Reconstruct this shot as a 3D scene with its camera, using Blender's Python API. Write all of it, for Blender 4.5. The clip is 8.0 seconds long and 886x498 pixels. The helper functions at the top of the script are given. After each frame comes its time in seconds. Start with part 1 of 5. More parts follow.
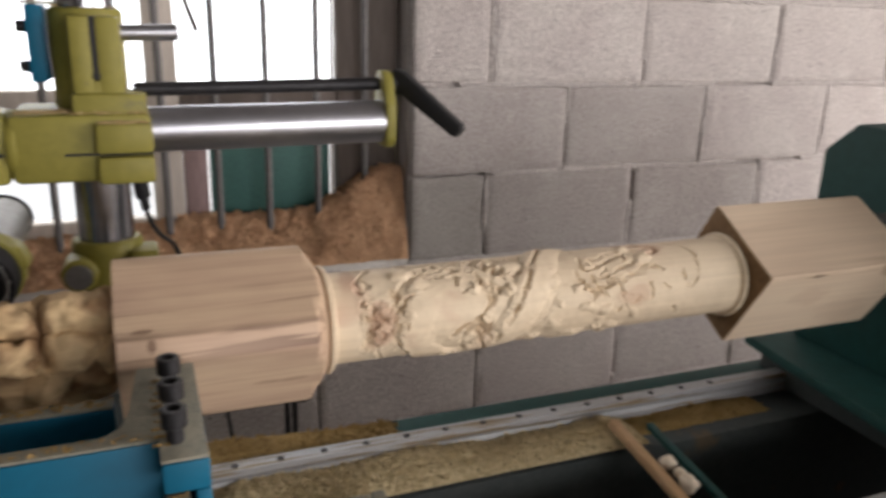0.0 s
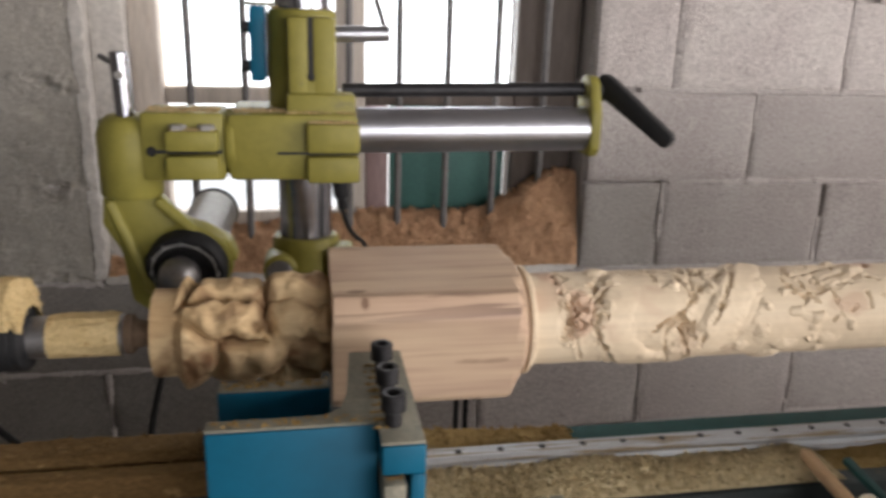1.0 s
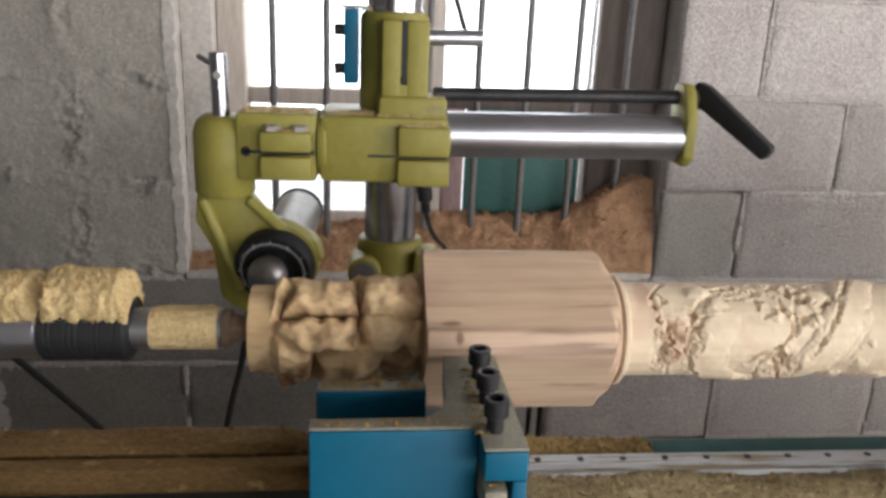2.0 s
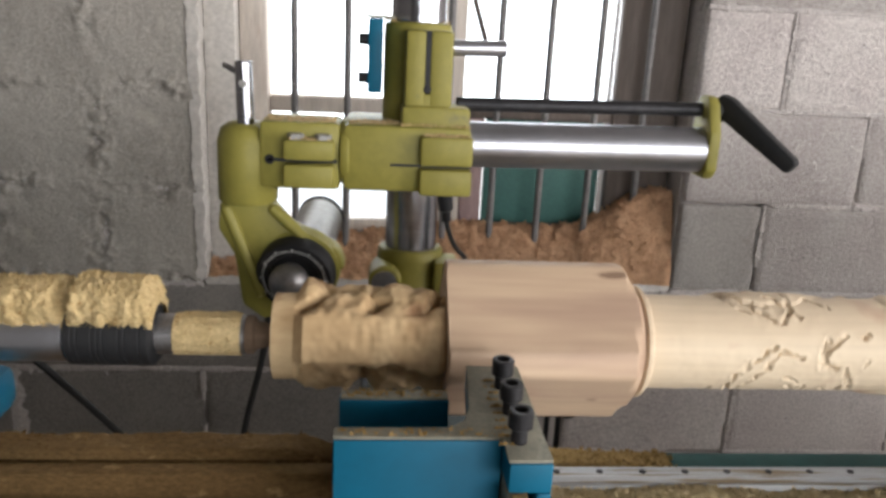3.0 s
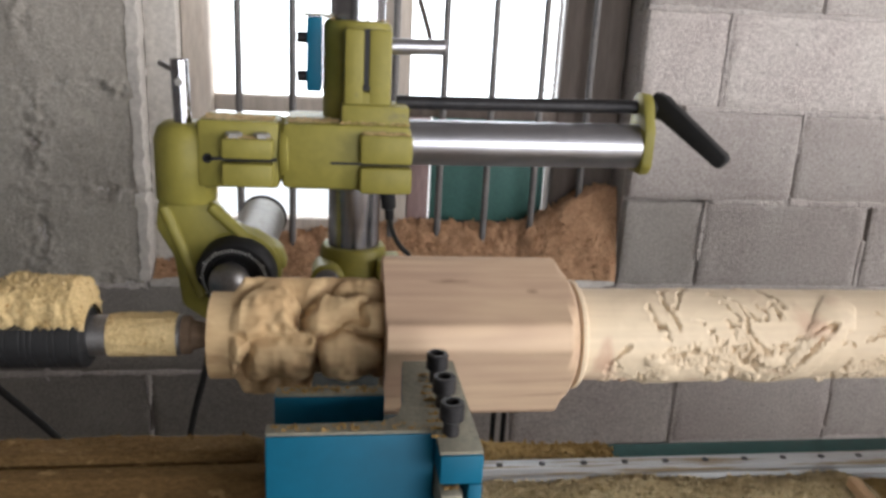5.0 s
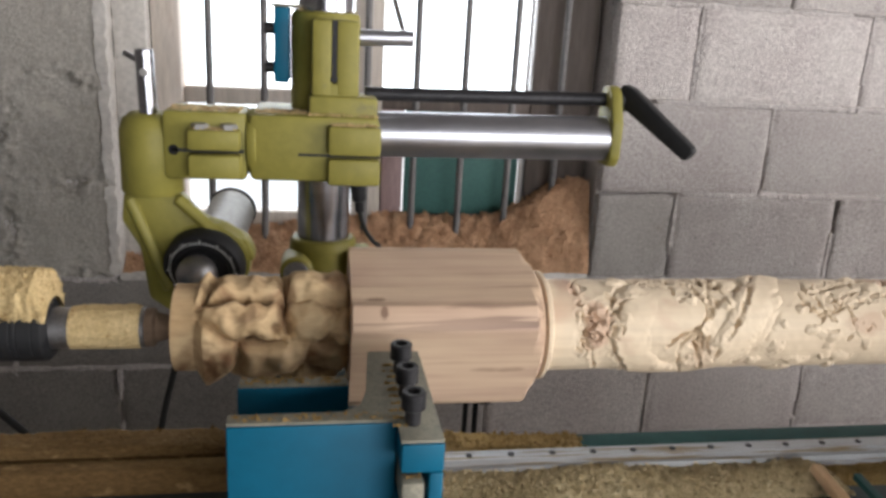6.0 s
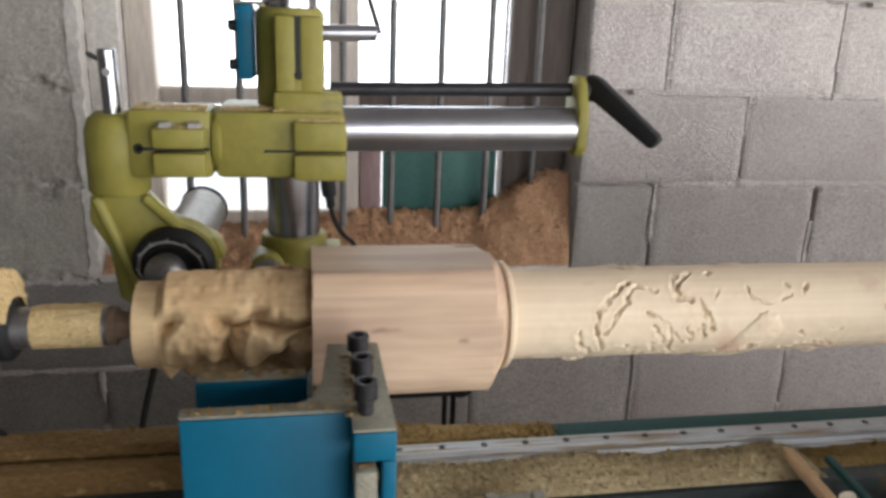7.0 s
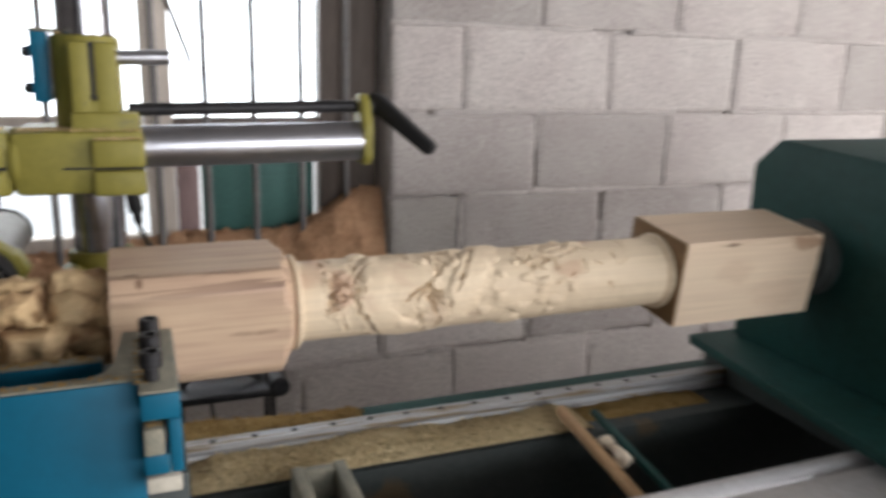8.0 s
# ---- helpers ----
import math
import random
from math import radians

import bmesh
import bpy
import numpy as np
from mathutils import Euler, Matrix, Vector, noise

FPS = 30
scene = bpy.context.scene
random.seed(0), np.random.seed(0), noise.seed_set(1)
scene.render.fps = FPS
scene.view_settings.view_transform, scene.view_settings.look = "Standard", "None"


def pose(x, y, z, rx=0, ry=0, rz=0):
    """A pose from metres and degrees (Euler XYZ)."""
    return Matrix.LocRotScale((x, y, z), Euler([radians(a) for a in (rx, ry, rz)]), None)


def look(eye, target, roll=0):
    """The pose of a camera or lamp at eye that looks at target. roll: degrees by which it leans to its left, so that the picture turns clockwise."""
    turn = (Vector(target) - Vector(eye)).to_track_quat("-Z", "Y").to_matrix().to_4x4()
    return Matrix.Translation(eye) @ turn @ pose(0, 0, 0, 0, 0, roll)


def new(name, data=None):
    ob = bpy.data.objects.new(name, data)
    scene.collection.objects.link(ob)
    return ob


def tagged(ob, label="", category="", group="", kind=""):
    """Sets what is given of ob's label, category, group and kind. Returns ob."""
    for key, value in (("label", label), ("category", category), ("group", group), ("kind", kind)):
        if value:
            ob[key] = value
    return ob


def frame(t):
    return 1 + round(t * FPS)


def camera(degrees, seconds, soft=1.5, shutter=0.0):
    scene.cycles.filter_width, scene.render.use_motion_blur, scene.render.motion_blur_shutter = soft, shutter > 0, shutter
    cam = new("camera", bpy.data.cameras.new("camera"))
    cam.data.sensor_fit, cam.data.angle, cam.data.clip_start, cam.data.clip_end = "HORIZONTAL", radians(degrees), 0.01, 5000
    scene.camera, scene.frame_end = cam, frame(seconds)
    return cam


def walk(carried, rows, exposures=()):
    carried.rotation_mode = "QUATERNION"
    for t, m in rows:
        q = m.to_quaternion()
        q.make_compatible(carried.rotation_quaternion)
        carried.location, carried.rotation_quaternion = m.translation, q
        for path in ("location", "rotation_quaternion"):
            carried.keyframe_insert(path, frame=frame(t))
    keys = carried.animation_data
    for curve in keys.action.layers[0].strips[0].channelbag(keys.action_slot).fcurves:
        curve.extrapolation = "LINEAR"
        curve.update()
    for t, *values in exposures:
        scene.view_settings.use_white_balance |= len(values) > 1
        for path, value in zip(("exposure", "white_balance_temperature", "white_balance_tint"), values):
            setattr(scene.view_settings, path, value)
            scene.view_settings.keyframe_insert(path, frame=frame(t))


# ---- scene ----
cam = camera(60.0, 8.0, soft=3.2, shutter=0.5)
PATH = [
    (0, (-0.734, -1.576, 1.343), (-0.022, 0.201, 0.762), 1.7),
    (0.5, (-0.752, -1.573, 1.343), (-0.257, 0.273, 0.754), 1.5),
    (1, (-0.786, -1.562, 1.339), (-0.434, 0.318, 0.756), 1.9),
    (1.3, (-0.802, -1.556, 1.338), (-0.552, 0.294, 0.772), 2.1),
    (1.5, (-0.809, -1.555, 1.338), (-0.573, 0.343, 0.754), 2.2),
    (3, (-0.83, -1.555, 1.339), (-0.659, 0.358, 0.779), 2.9),
    (3.5, (-0.83, -1.557, 1.339), (-0.649, 0.359, 0.792), 3.1),
    (4, (-0.819, -1.563, 1.34), (-0.579, 0.351, 0.809), 3.0),
    (5.5, (-0.808, -1.563, 1.337), (-0.506, 0.331, 0.772), 3.3),
    (6, (-0.799, -1.567, 1.336), (-0.464, 0.322, 0.771), 3.4),
    (6.5, (-0.792, -1.57, 1.335), (-0.471, 0.321, 0.767), 2.8),
    (7, (-0.767, -1.577, 1.333), (-0.42, 0.308, 0.762), 2.2),
    (7.2, (-0.739, -1.587, 1.332), (-0.432, 0.258, 0.777), 2.2),
    (7.5, (-0.711, -1.617, 1.33), (-0.325, 0.265, 0.772), 2.2),
    (8, (-0.725, -1.711, 1.324), (-0.007, 0.092, 0.841), 1.6),
]
walk(cam, [(t, look(eye, target, roll)) for t, eye, target, roll in PATH], [(0, -0.34, 6800, 14), (0.5, -0.31, 6800, 14), (1, -0.22, 6700, 13), (1.5, -0.1, 6600, 12), (3, 0.07, 6500, 10), (3.5, 0.12, 6500, 11), (4.0, 0.05, 6500, 11), (5.5, -0.03, 6450, 11), (7, -0.05, 6400, 10), (8, -0.2, 6450, 11)])

# ---- world, light ----
world = bpy.data.worlds.new("world")
scene.world = world
world.use_nodes = True
sky = world.node_tree.nodes.new("ShaderNodeTexSky")
sky.sky_type, sky.sun_disc = "NISHITA", False
sky.sun_elevation, sky.sun_rotation = radians(37), radians(83)
world.node_tree.links.new(sky.outputs[0], world.node_tree.nodes["Background"].inputs[0])
world.node_tree.nodes["Background"].inputs[1].default_value = 0.12
scene.view_settings.exposure = 0.0


def area_lamp(name, eye, target, sx, sy, watts, colour):
    d = bpy.data.lights.new(name, "AREA")
    d.shape, d.size, d.size_y, d.energy, d.color = "RECTANGLE", sx, sy, watts, colour
    ob = new(name, d)
    ob.matrix_world = look(eye, target)
    return ob


sun = new("sun", bpy.data.lights.new("sun", "SUN"))
sun.data.energy, sun.data.angle, sun.data.color = 3.0, radians(0.5), (1.0, 0.95, 0.88)
sun.matrix_world = look((3.95, 0.5, 3.0), (0, 0, 0))
area_lamp("doorway_daylight", (3.3, -2.5, 1.65), (-0.4, -0.4, 1.0), 2.7, 2.2, 240, (1.0, 0.957, 0.945))
area_lamp("rear_window_daylight", (0.6, -4.5, 1.45), (-0.1, 0, 1.1), 2.4, 1.3, 105, (0.97, 0.98, 1.0))
area_lamp("window_daylight", (-0.68, 0.33, 1.45), (-0.68, -1.2, 0.7), 0.95, 1.1, 11, (0.95, 0.98, 1.0))


# ---- materials ----
def material(name, a, b, scale=8.0, rough=0.6, metal=0.0, bump=0.2, fine=120.0, stretch=(1, 1, 1), spots=None, spot_scale=3.0, spot_at=0.62, vary=0.0, detail=6.0, spec=0.5, rough_to=None, speckle=0.35, depth=0.003):
    """Two tones mixed by noise, a third in spots, fine relief, a shift from object to object."""
    m = bpy.data.materials.new(name)
    m.use_nodes = True
    n, l = m.node_tree.nodes, m.node_tree.links
    bsdf = n["Principled BSDF"]
    co = n.new("ShaderNodeTexCoord")
    mp = n.new("ShaderNodeMapping")
    mp.inputs["Scale"].default_value = stretch
    info = n.new("ShaderNodeObjectInfo")
    shift = n.new("ShaderNodeVectorMath")
    shift.operation = "MULTIPLY_ADD"
    l.new(info.outputs["Random"], shift.inputs[0])
    shift.inputs[1].default_value = (7.3, 3.1, 5.7)
    l.new(co.outputs["Object"], shift.inputs[2])
    l.new(shift.outputs[0], mp.inputs["Vector"])

    def tex(s, d=detail, r=0.6):
        t = n.new("ShaderNodeTexNoise")
        t.inputs["Scale"].default_value, t.inputs["Detail"].default_value, t.inputs["Roughness"].default_value = s, d, r
        l.new(mp.outputs[0], t.inputs["Vector"])
        return t.outputs["Fac"]

    def ramp(fac, lo, hi):
        r = n.new("ShaderNodeMapRange")
        r.inputs["From Min"].default_value, r.inputs["From Max"].default_value = lo, hi
        l.new(fac, r.inputs["Value"])
        return r.outputs[0]

    def mix(fac, x, y, mode="MIX"):
        k = n.new("ShaderNodeMix")
        k.data_type, k.blend_type = "RGBA", mode
        for i, v in ((0, fac), (6, x), (7, y)):
            if isinstance(v, (tuple, list)):
                k.inputs[i].default_value = (*v, 1)
            elif isinstance(v, (int, float)):
                k.inputs[i].default_value = v
            else:
                l.new(v, k.inputs[i])
        return k.outputs[2]

    col = mix(ramp(tex(scale), 0.32, 0.68), a, b)
    grain = tex(fine, 4.0, 0.7)
    col = mix(speckle, col, mix(ramp(grain, 0.3, 0.7), tuple(v * 0.6 for v in a), tuple(min(1, v * 1.35) for v in b)))
    if spots:
        col = mix(ramp(tex(spot_scale, 8.0, 0.65), spot_at, spot_at + 0.07), col, spots)
    if vary:
        v = n.new("ShaderNodeMapRange")
        v.inputs["To Min"].default_value, v.inputs["To Max"].default_value = 1 - vary, 1 + vary
        l.new(info.outputs["Random"], v.inputs["Value"])
        c = n.new("ShaderNodeVectorMath")
        c.operation = "SCALE"
        l.new(col, c.inputs[0])
        l.new(v.outputs[0], c.inputs["Scale"])
        col = c.outputs[0]
    l.new(col, bsdf.inputs["Base Color"])
    rr = n.new("ShaderNodeMapRange")
    rr.inputs["To Min"].default_value, rr.inputs["To Max"].default_value = rough, rough_to if rough_to else min(1, rough + 0.15)
    l.new(tex(scale * 2.5), rr.inputs["Value"])
    l.new(rr.outputs[0], bsdf.inputs["Roughness"])
    bsdf.inputs["Metallic"].default_value = metal
    bsdf.inputs["Specular IOR Level"].default_value = spec
    if bump:
        bp = n.new("ShaderNodeBump")
        bp.inputs["Strength"].default_value, bp.inputs["Distance"].default_value = bump, depth
        l.new(grain, bp.inputs["Height"])
        l.new(bp.outputs[0], bsdf.inputs["Normal"])
    return m


CONCRETE = material("concrete_block", (0.335, 0.287, 0.277), (0.48, 0.45, 0.422), 5.5, 0.9, bump=0.95, fine=165, spots=(0.15, 0.135, 0.13), spot_scale=70, spot_at=0.64, vary=0.19, spec=0.2, speckle=0.55, depth=0.006)
CONCRETE_GREY = material("grey_concrete_block", (0.245, 0.222, 0.208), (0.37, 0.345, 0.322), 7, 0.9, bump=0.8, fine=190, spots=(0.3, 0.28, 0.27), spot_scale=60, spot_at=0.68, spec=0.2, speckle=0.5, depth=0.006)
# Darker copy of the block tone: shade behind the bed, put into the colour.
CONCRETE_SHADED = material("shaded_concrete_block", (0.175, 0.158, 0.146), (0.27, 0.25, 0.23), 7, 0.9, bump=1.0, fine=210, spots=(0.3, 0.28, 0.27), spot_scale=60, spot_at=0.68, spec=0.2, speckle=0.5, depth=0.006)
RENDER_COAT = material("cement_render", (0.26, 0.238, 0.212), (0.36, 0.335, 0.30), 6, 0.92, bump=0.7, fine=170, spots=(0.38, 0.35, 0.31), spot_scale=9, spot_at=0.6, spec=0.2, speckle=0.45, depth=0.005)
MORTAR = material("mortar", (0.38, 0.345, 0.33), (0.54, 0.50, 0.475), 14, 0.95, bump=1.0, fine=180, spots=(0.20, 0.17, 0.155), spot_scale=30, spot_at=0.62, spec=0.15, speckle=0.5, depth=0.006)
PLASTER = material("plaster", (0.42, 0.39, 0.36), (0.55, 0.52, 0.48), 5, 0.9, bump=0.5, fine=90, spots=(0.3, 0.26, 0.23), spot_scale=8)
FLOOR = material("floor_concrete", (0.30, 0.28, 0.255), (0.42, 0.395, 0.36), 2, 0.8, bump=0.4, spots=(0.45, 0.35, 0.22), spot_scale=2.2)
# Unseen ceiling and walls, toned dark to cut bounce and darken reflections.
CEILING = material("dark_ceiling", (0.10, 0.095, 0.09), (0.16, 0.15, 0.14), 2, 0.9, bump=0.2)
DARK_RENDER = material("dark_render", (0.13, 0.12, 0.11), (0.20, 0.185, 0.17), 3, 0.9, bump=0.4, fine=90, spots=(0.09, 0.08, 0.07), spot_scale=5)
CREAM = material("cream_plate", (0.42, 0.39, 0.32), (0.52, 0.48, 0.40), 9, 0.6, bump=0.2, spots=(0.25, 0.2, 0.14), spot_scale=14)
OLIVE = material("olive_paint", (0.212, 0.186, 0.036), (0.252, 0.224, 0.05), 5, 0.44, bump=0.1, fine=60, spots=(0.17, 0.15, 0.05), spot_scale=20, spot_at=0.64, speckle=0.22, spec=0.32)
CHROME = material("polished_steel", (0.42, 0.42, 0.45), (0.52, 0.52, 0.55), 4, 0.29, 1.0, bump=0.0, fine=40, speckle=0.12, spots=(0.30, 0.29, 0.29), spot_scale=25, spot_at=0.7)
CHROME_V = material("polished_steel_column", (0.27, 0.27, 0.29), (0.37, 0.37, 0.40), 4, 0.15, 1.0, bump=0.02, fine=300, stretch=(1, 1, 30))
BLACK = material("black_plastic", (0.009, 0.009, 0.010), (0.015, 0.015, 0.016), 20, 0.5, bump=0.15, fine=200, spec=0.35)
STEEL_DARK = material("black_oxide_steel", (0.02, 0.02, 0.022), (0.045, 0.043, 0.045), 30, 0.42, 0.7, bump=0.1, fine=260)
STEEL_GREY = material("grey_steel", (0.22, 0.21, 0.21), (0.34, 0.33, 0.33), 12, 0.34, 0.9, bump=0.08, fine=240, spots=(0.13, 0.09, 0.06), spot_scale=15, spot_at=0.64)
DUSTY_RAIL = material("dusty_strip", (0.085, 0.052, 0.03), (0.15, 0.098, 0.062), 14, 0.8, bump=0.6, fine=200, stretch=(0.4, 1, 1), spots=(0.09, 0.05, 0.025), spot_scale=16)
RAIL = material("ground_rail_steel", (0.34, 0.34, 0.34), (0.46, 0.46, 0.46), 10, 0.55, 0.6, bump=0.08, fine=240, stretch=(1, 20, 20), spots=(0.26, 0.2, 0.13), spot_scale=6, spot_at=0.53, rough_to=0.75)
BLUE = material("blue_paint", (0.0, 0.088, 0.155), (0.0, 0.10, 0.175), 3, 0.45, bump=0.06, fine=70, spots=(0.0, 0.07, 0.115), spot_scale=9, spot_at=0.66, speckle=0.15, spec=0.25)
DUSTY = material("dusty_blue_top", (0.17, 0.17, 0.14), (0.27, 0.25, 0.19), 35, 0.85, bump=0.6, fine=260, spots=(0.05, 0.13, 0.17), spot_scale=18, spot_at=0.66)
GREEN = material("dark_green_paint", (0.010, 0.050, 0.047), (0.014, 0.064, 0.058), 4, 0.5, bump=0.08, fine=60, spots=(0.016, 0.045, 0.04), spot_scale=12, spec=0.22)
PALE_STEEL = material("pale_worn_steel", (0.52, 0.53, 0.55), (0.66, 0.66, 0.68), 9, 0.34, 0.35, bump=0.08, fine=200, spots=(0.34, 0.29, 0.23), spot_scale=12, spot_at=0.62)
BED_DARK = material("bed_casting", (0.028, 0.042, 0.042), (0.052, 0.058, 0.055), 6, 0.65, bump=0.3, fine=90, spots=(0.09, 0.065, 0.035), spot_scale=8, spot_at=0.6)
SAWDUST = material("sawdust", (0.42, 0.235, 0.13), (0.62, 0.39, 0.24), 40, 0.95, bump=1.0, fine=260, spots=(0.27, 0.13, 0.065), spot_scale=90, spot_at=0.6, spec=0.1, speckle=0.5, depth=0.006)
GOLD_DUST = material("golden_sawdust", (0.26, 0.165, 0.06), (0.42, 0.285, 0.12), 30, 0.95, bump=1.0, fine=260, spots=(0.17, 0.10, 0.04), spot_scale=70, spot_at=0.6, spec=0.1, speckle=0.5, depth=0.005)
PALE_DUST = material("pale_sawdust", (0.49, 0.355, 0.165), (0.68, 0.52, 0.28), 40, 0.95, bump=1.0, fine=300, spots=(0.33, 0.18, 0.06), spot_scale=110, spot_at=0.6, spec=0.1)
CHIPS = material("wood_chips", (0.48, 0.36, 0.19), (0.84, 0.68, 0.44), 130, 0.9, bump=1.0, fine=330, spots=(0.15, 0.095, 0.045), spot_scale=160, spot_at=0.58, vary=0.25, spec=0.1)
CAKED = material("caked_sawdust", (0.115, 0.067, 0.026), (0.20, 0.12, 0.05), 12, 0.95, bump=1.0, fine=240, stretch=(0.5, 1, 1), spots=(0.30, 0.19, 0.085), spot_scale=55, spot_at=0.6, spec=0.1, speckle=0.5)
FRAME_WOOD = material("weathered_frame", (0.44, 0.385, 0.335), (0.56, 0.50, 0.44), 10, 0.75, bump=0.3, fine=90, stretch=(1, 1, 0.15), spots=(0.36, 0.28, 0.22), spot_scale=9)
SILVER = material("silver_casing", (0.29, 0.28, 0.265), (0.36, 0.35, 0.33), 8, 0.36, 0.45, bump=0.05, spots=(0.2, 0.16, 0.12), spot_scale=30, spot_at=0.68)
FRAME_DARK = material("dark_brown_frame", (0.075, 0.058, 0.048), (0.13, 0.10, 0.085), 10, 0.65, bump=0.3, fine=90, stretch=(1, 1, 0.15), spots=(0.05, 0.035, 0.03), spot_scale=6)
FRAME_MAUVE = material("mauve_painted_wood", (0.20, 0.13, 0.13), (0.28, 0.19, 0.18), 10, 0.6, bump=0.2, stretch=(1, 1, 0.2))
BAR_STEEL = material("painted_bar", (0.09, 0.085, 0.085), (0.16, 0.15, 0.145), 14, 0.5, 0.3, bump=0.2, spots=(0.12, 0.07, 0.045), spot_scale=9)
PANEL_GREEN = material("green_panel", (0.035, 0.115, 0.10), (0.05, 0.145, 0.125), 5, 0.5, bump=0.1)
END_GRAIN = material("end_grain", (0.17, 0.095, 0.04), (0.25, 0.15, 0.075), 40, 0.8, bump=0.5)
LATH = material("raw_lath", (0.36, 0.21, 0.10), (0.50, 0.33, 0.18), 20, 0.8, bump=0.5, stretch=(4, 0.4, 4), spots=(0.2, 0.1, 0.04), spot_scale=10)
RUBBER = material("black_cable", (0.01, 0.01, 0.01), (0.016, 0.016, 0.016), 20, 0.5, bump=0.05)
WHITE = material("white_marking", (0.6, 0.6, 0.58), (0.7, 0.7, 0.68), 20, 0.6, bump=0.0)
FOAM = material("white_lump", (0.6, 0.5, 0.38), (0.72, 0.63, 0.5), 30, 0.8, bump=0.5)


def wood_material(name, pale, mid, dark, streak, scale=9.0, streak_at=0.6, rough=0.55, red=None, soft=0.1, stains=(), long=1.0, red_at=0.60):
    """Long grain along x, brown streaks, fine fibres."""
    m = bpy.data.materials.new(name)
    m.use_nodes = True
    n, l = m.node_tree.nodes, m.node_tree.links
    bsdf = n["Principled BSDF"]
    co = n.new("ShaderNodeTexCoord")

    def tex(sx, s, d=5.0, dist=0.0, off=0.0):
        mp = n.new("ShaderNodeMapping")
        mp.inputs["Scale"].default_value = (min(1.0, sx * long), 1, 1)
        mp.inputs["Location"].default_value = (off, off * 0.7, off * 0.3)
        l.new(co.outputs["Object"], mp.inputs["Vector"])
        t = n.new("ShaderNodeTexNoise")
        t.inputs["Scale"].default_value, t.inputs["Detail"].default_value, t.inputs["Distortion"].default_value = s, d, dist
        l.new(mp.outputs[0], t.inputs["Vector"])
        return t.outputs["Fac"]

    def ramp(fac, lo, hi):
        r = n.new("ShaderNodeMapRange")
        r.inputs["From Min"].default_value, r.inputs["From Max"].default_value = lo, hi
        l.new(fac, r.inputs["Value"])
        return r.outputs[0]

    def mix(fac, x, y):
        k = n.new("ShaderNodeMix")
        k.data_type = "RGBA"
        for i, v in ((0, fac), (6, x), (7, y)):
            if isinstance(v, (tuple, list)):
                k.inputs[i].default_value = (*v, 1)
            elif isinstance(v, (int, float)):
                k.inputs[i].default_value = v
            else:
                l.new(v, k.inputs[i])
        return k.outputs[2]

    col = mix(ramp(tex(0.25, scale, 3, 0.6), 0.38, 0.62), pale, mid)
    band = n.new("ShaderNodeMapRange")
    for k, v in (("From Min", 0.48), ("From Max", 0.74), ("To Max", 0.38)):
        band.inputs[k].default_value = v
    l.new(tex(0.03, scale * 7, 4, 0.5, 3.1), band.inputs["Value"])
    col = mix(band.outputs[0], col, dark)
    fibre = tex(0.03, 190, 3, 0, 1.7)
    col = mix(0.3, col, mix(ramp(fibre, 0.3, 0.7), tuple(v * 0.72 for v in mid), pale))
    line = n.new("ShaderNodeMath")
    line.operation = "MULTIPLY"
    l.new(ramp(tex(0.045, scale * 4.5, 4, 0.9, 7.7), streak_at, streak_at + soft), line.inputs[0])
    l.new(ramp(tex(0.22, 11, 2, 0.3, 2.2), 0.36, 0.66), line.inputs[1])
    heart = n.new("ShaderNodeVectorMath")
    heart.operation = "DOT_PRODUCT"
    l.new(co.outputs["Object"], heart.inputs[0])
    heart.inputs[1].default_value = (0, -math.cos(radians(45)), math.sin(radians(45)))
    both = n.new("ShaderNodeMath")
    both.operation = "MULTIPLY"
    l.new(line.outputs[0], both.inputs[0])
    l.new(ramp(heart.outputs["Value"], 0.015, 0.05), both.inputs[1])
    col = mix(both.outputs[0], col, streak)
    if red:
        col = mix(ramp(tex(0.8, 14, 4, 0.5, 5.3), red_at, red_at + 0.12), col, red)
    for (sx, sy, sz), (lx, lr), tone, strong in stains:
        mp = n.new("ShaderNodeMapping")
        mp.vector_type = "TEXTURE"
        mp.inputs["Location"].default_value = (sx, sy, sz)
        mp.inputs["Scale"].default_value = (lx, lr, lr)
        l.new(co.outputs["Object"], mp.inputs["Vector"])
        ln = n.new("ShaderNodeVectorMath")
        ln.operation = "LENGTH"
        l.new(mp.outputs[0], ln.inputs[0])
        ad = n.new("ShaderNodeMath")
        ad.operation = "MULTIPLY_ADD"
        l.new(tex(0.5, 90, 4, 0.5, 4.4), ad.inputs[0])
        ad.inputs[1].default_value = 1.6
        l.new(ln.outputs["Value"], ad.inputs[2])
        r = n.new("ShaderNodeMapRange")
        for k, v in (("From Min", 1.5), ("From Max", 1.95), ("To Min", strong), ("To Max", 0.0)):
            r.inputs[k].default_value = v
        l.new(ad.outputs[0], r.inputs["Value"])
        col = mix(r.outputs[0], col, tone)
    l.new(col, bsdf.inputs["Base Color"])
    bsdf.inputs["Roughness"].default_value = rough
    bsdf.inputs["Specular IOR Level"].default_value = 0.3
    bp = n.new("ShaderNodeBump")
    bp.inputs["Strength"].default_value, bp.inputs["Distance"].default_value = 0.15, 0.001
    l.new(fibre, bp.inputs["Height"])
    l.new(bp.outputs[0], bsdf.inputs["Normal"])
    return m


def on_post(x, degrees, r):
    """A place on the post, in its own space, by length and by the angle below the line of sight."""
    e = radians(23.0 - degrees)
    return (x + 0.4, -r * math.cos(e), r * math.sin(e))


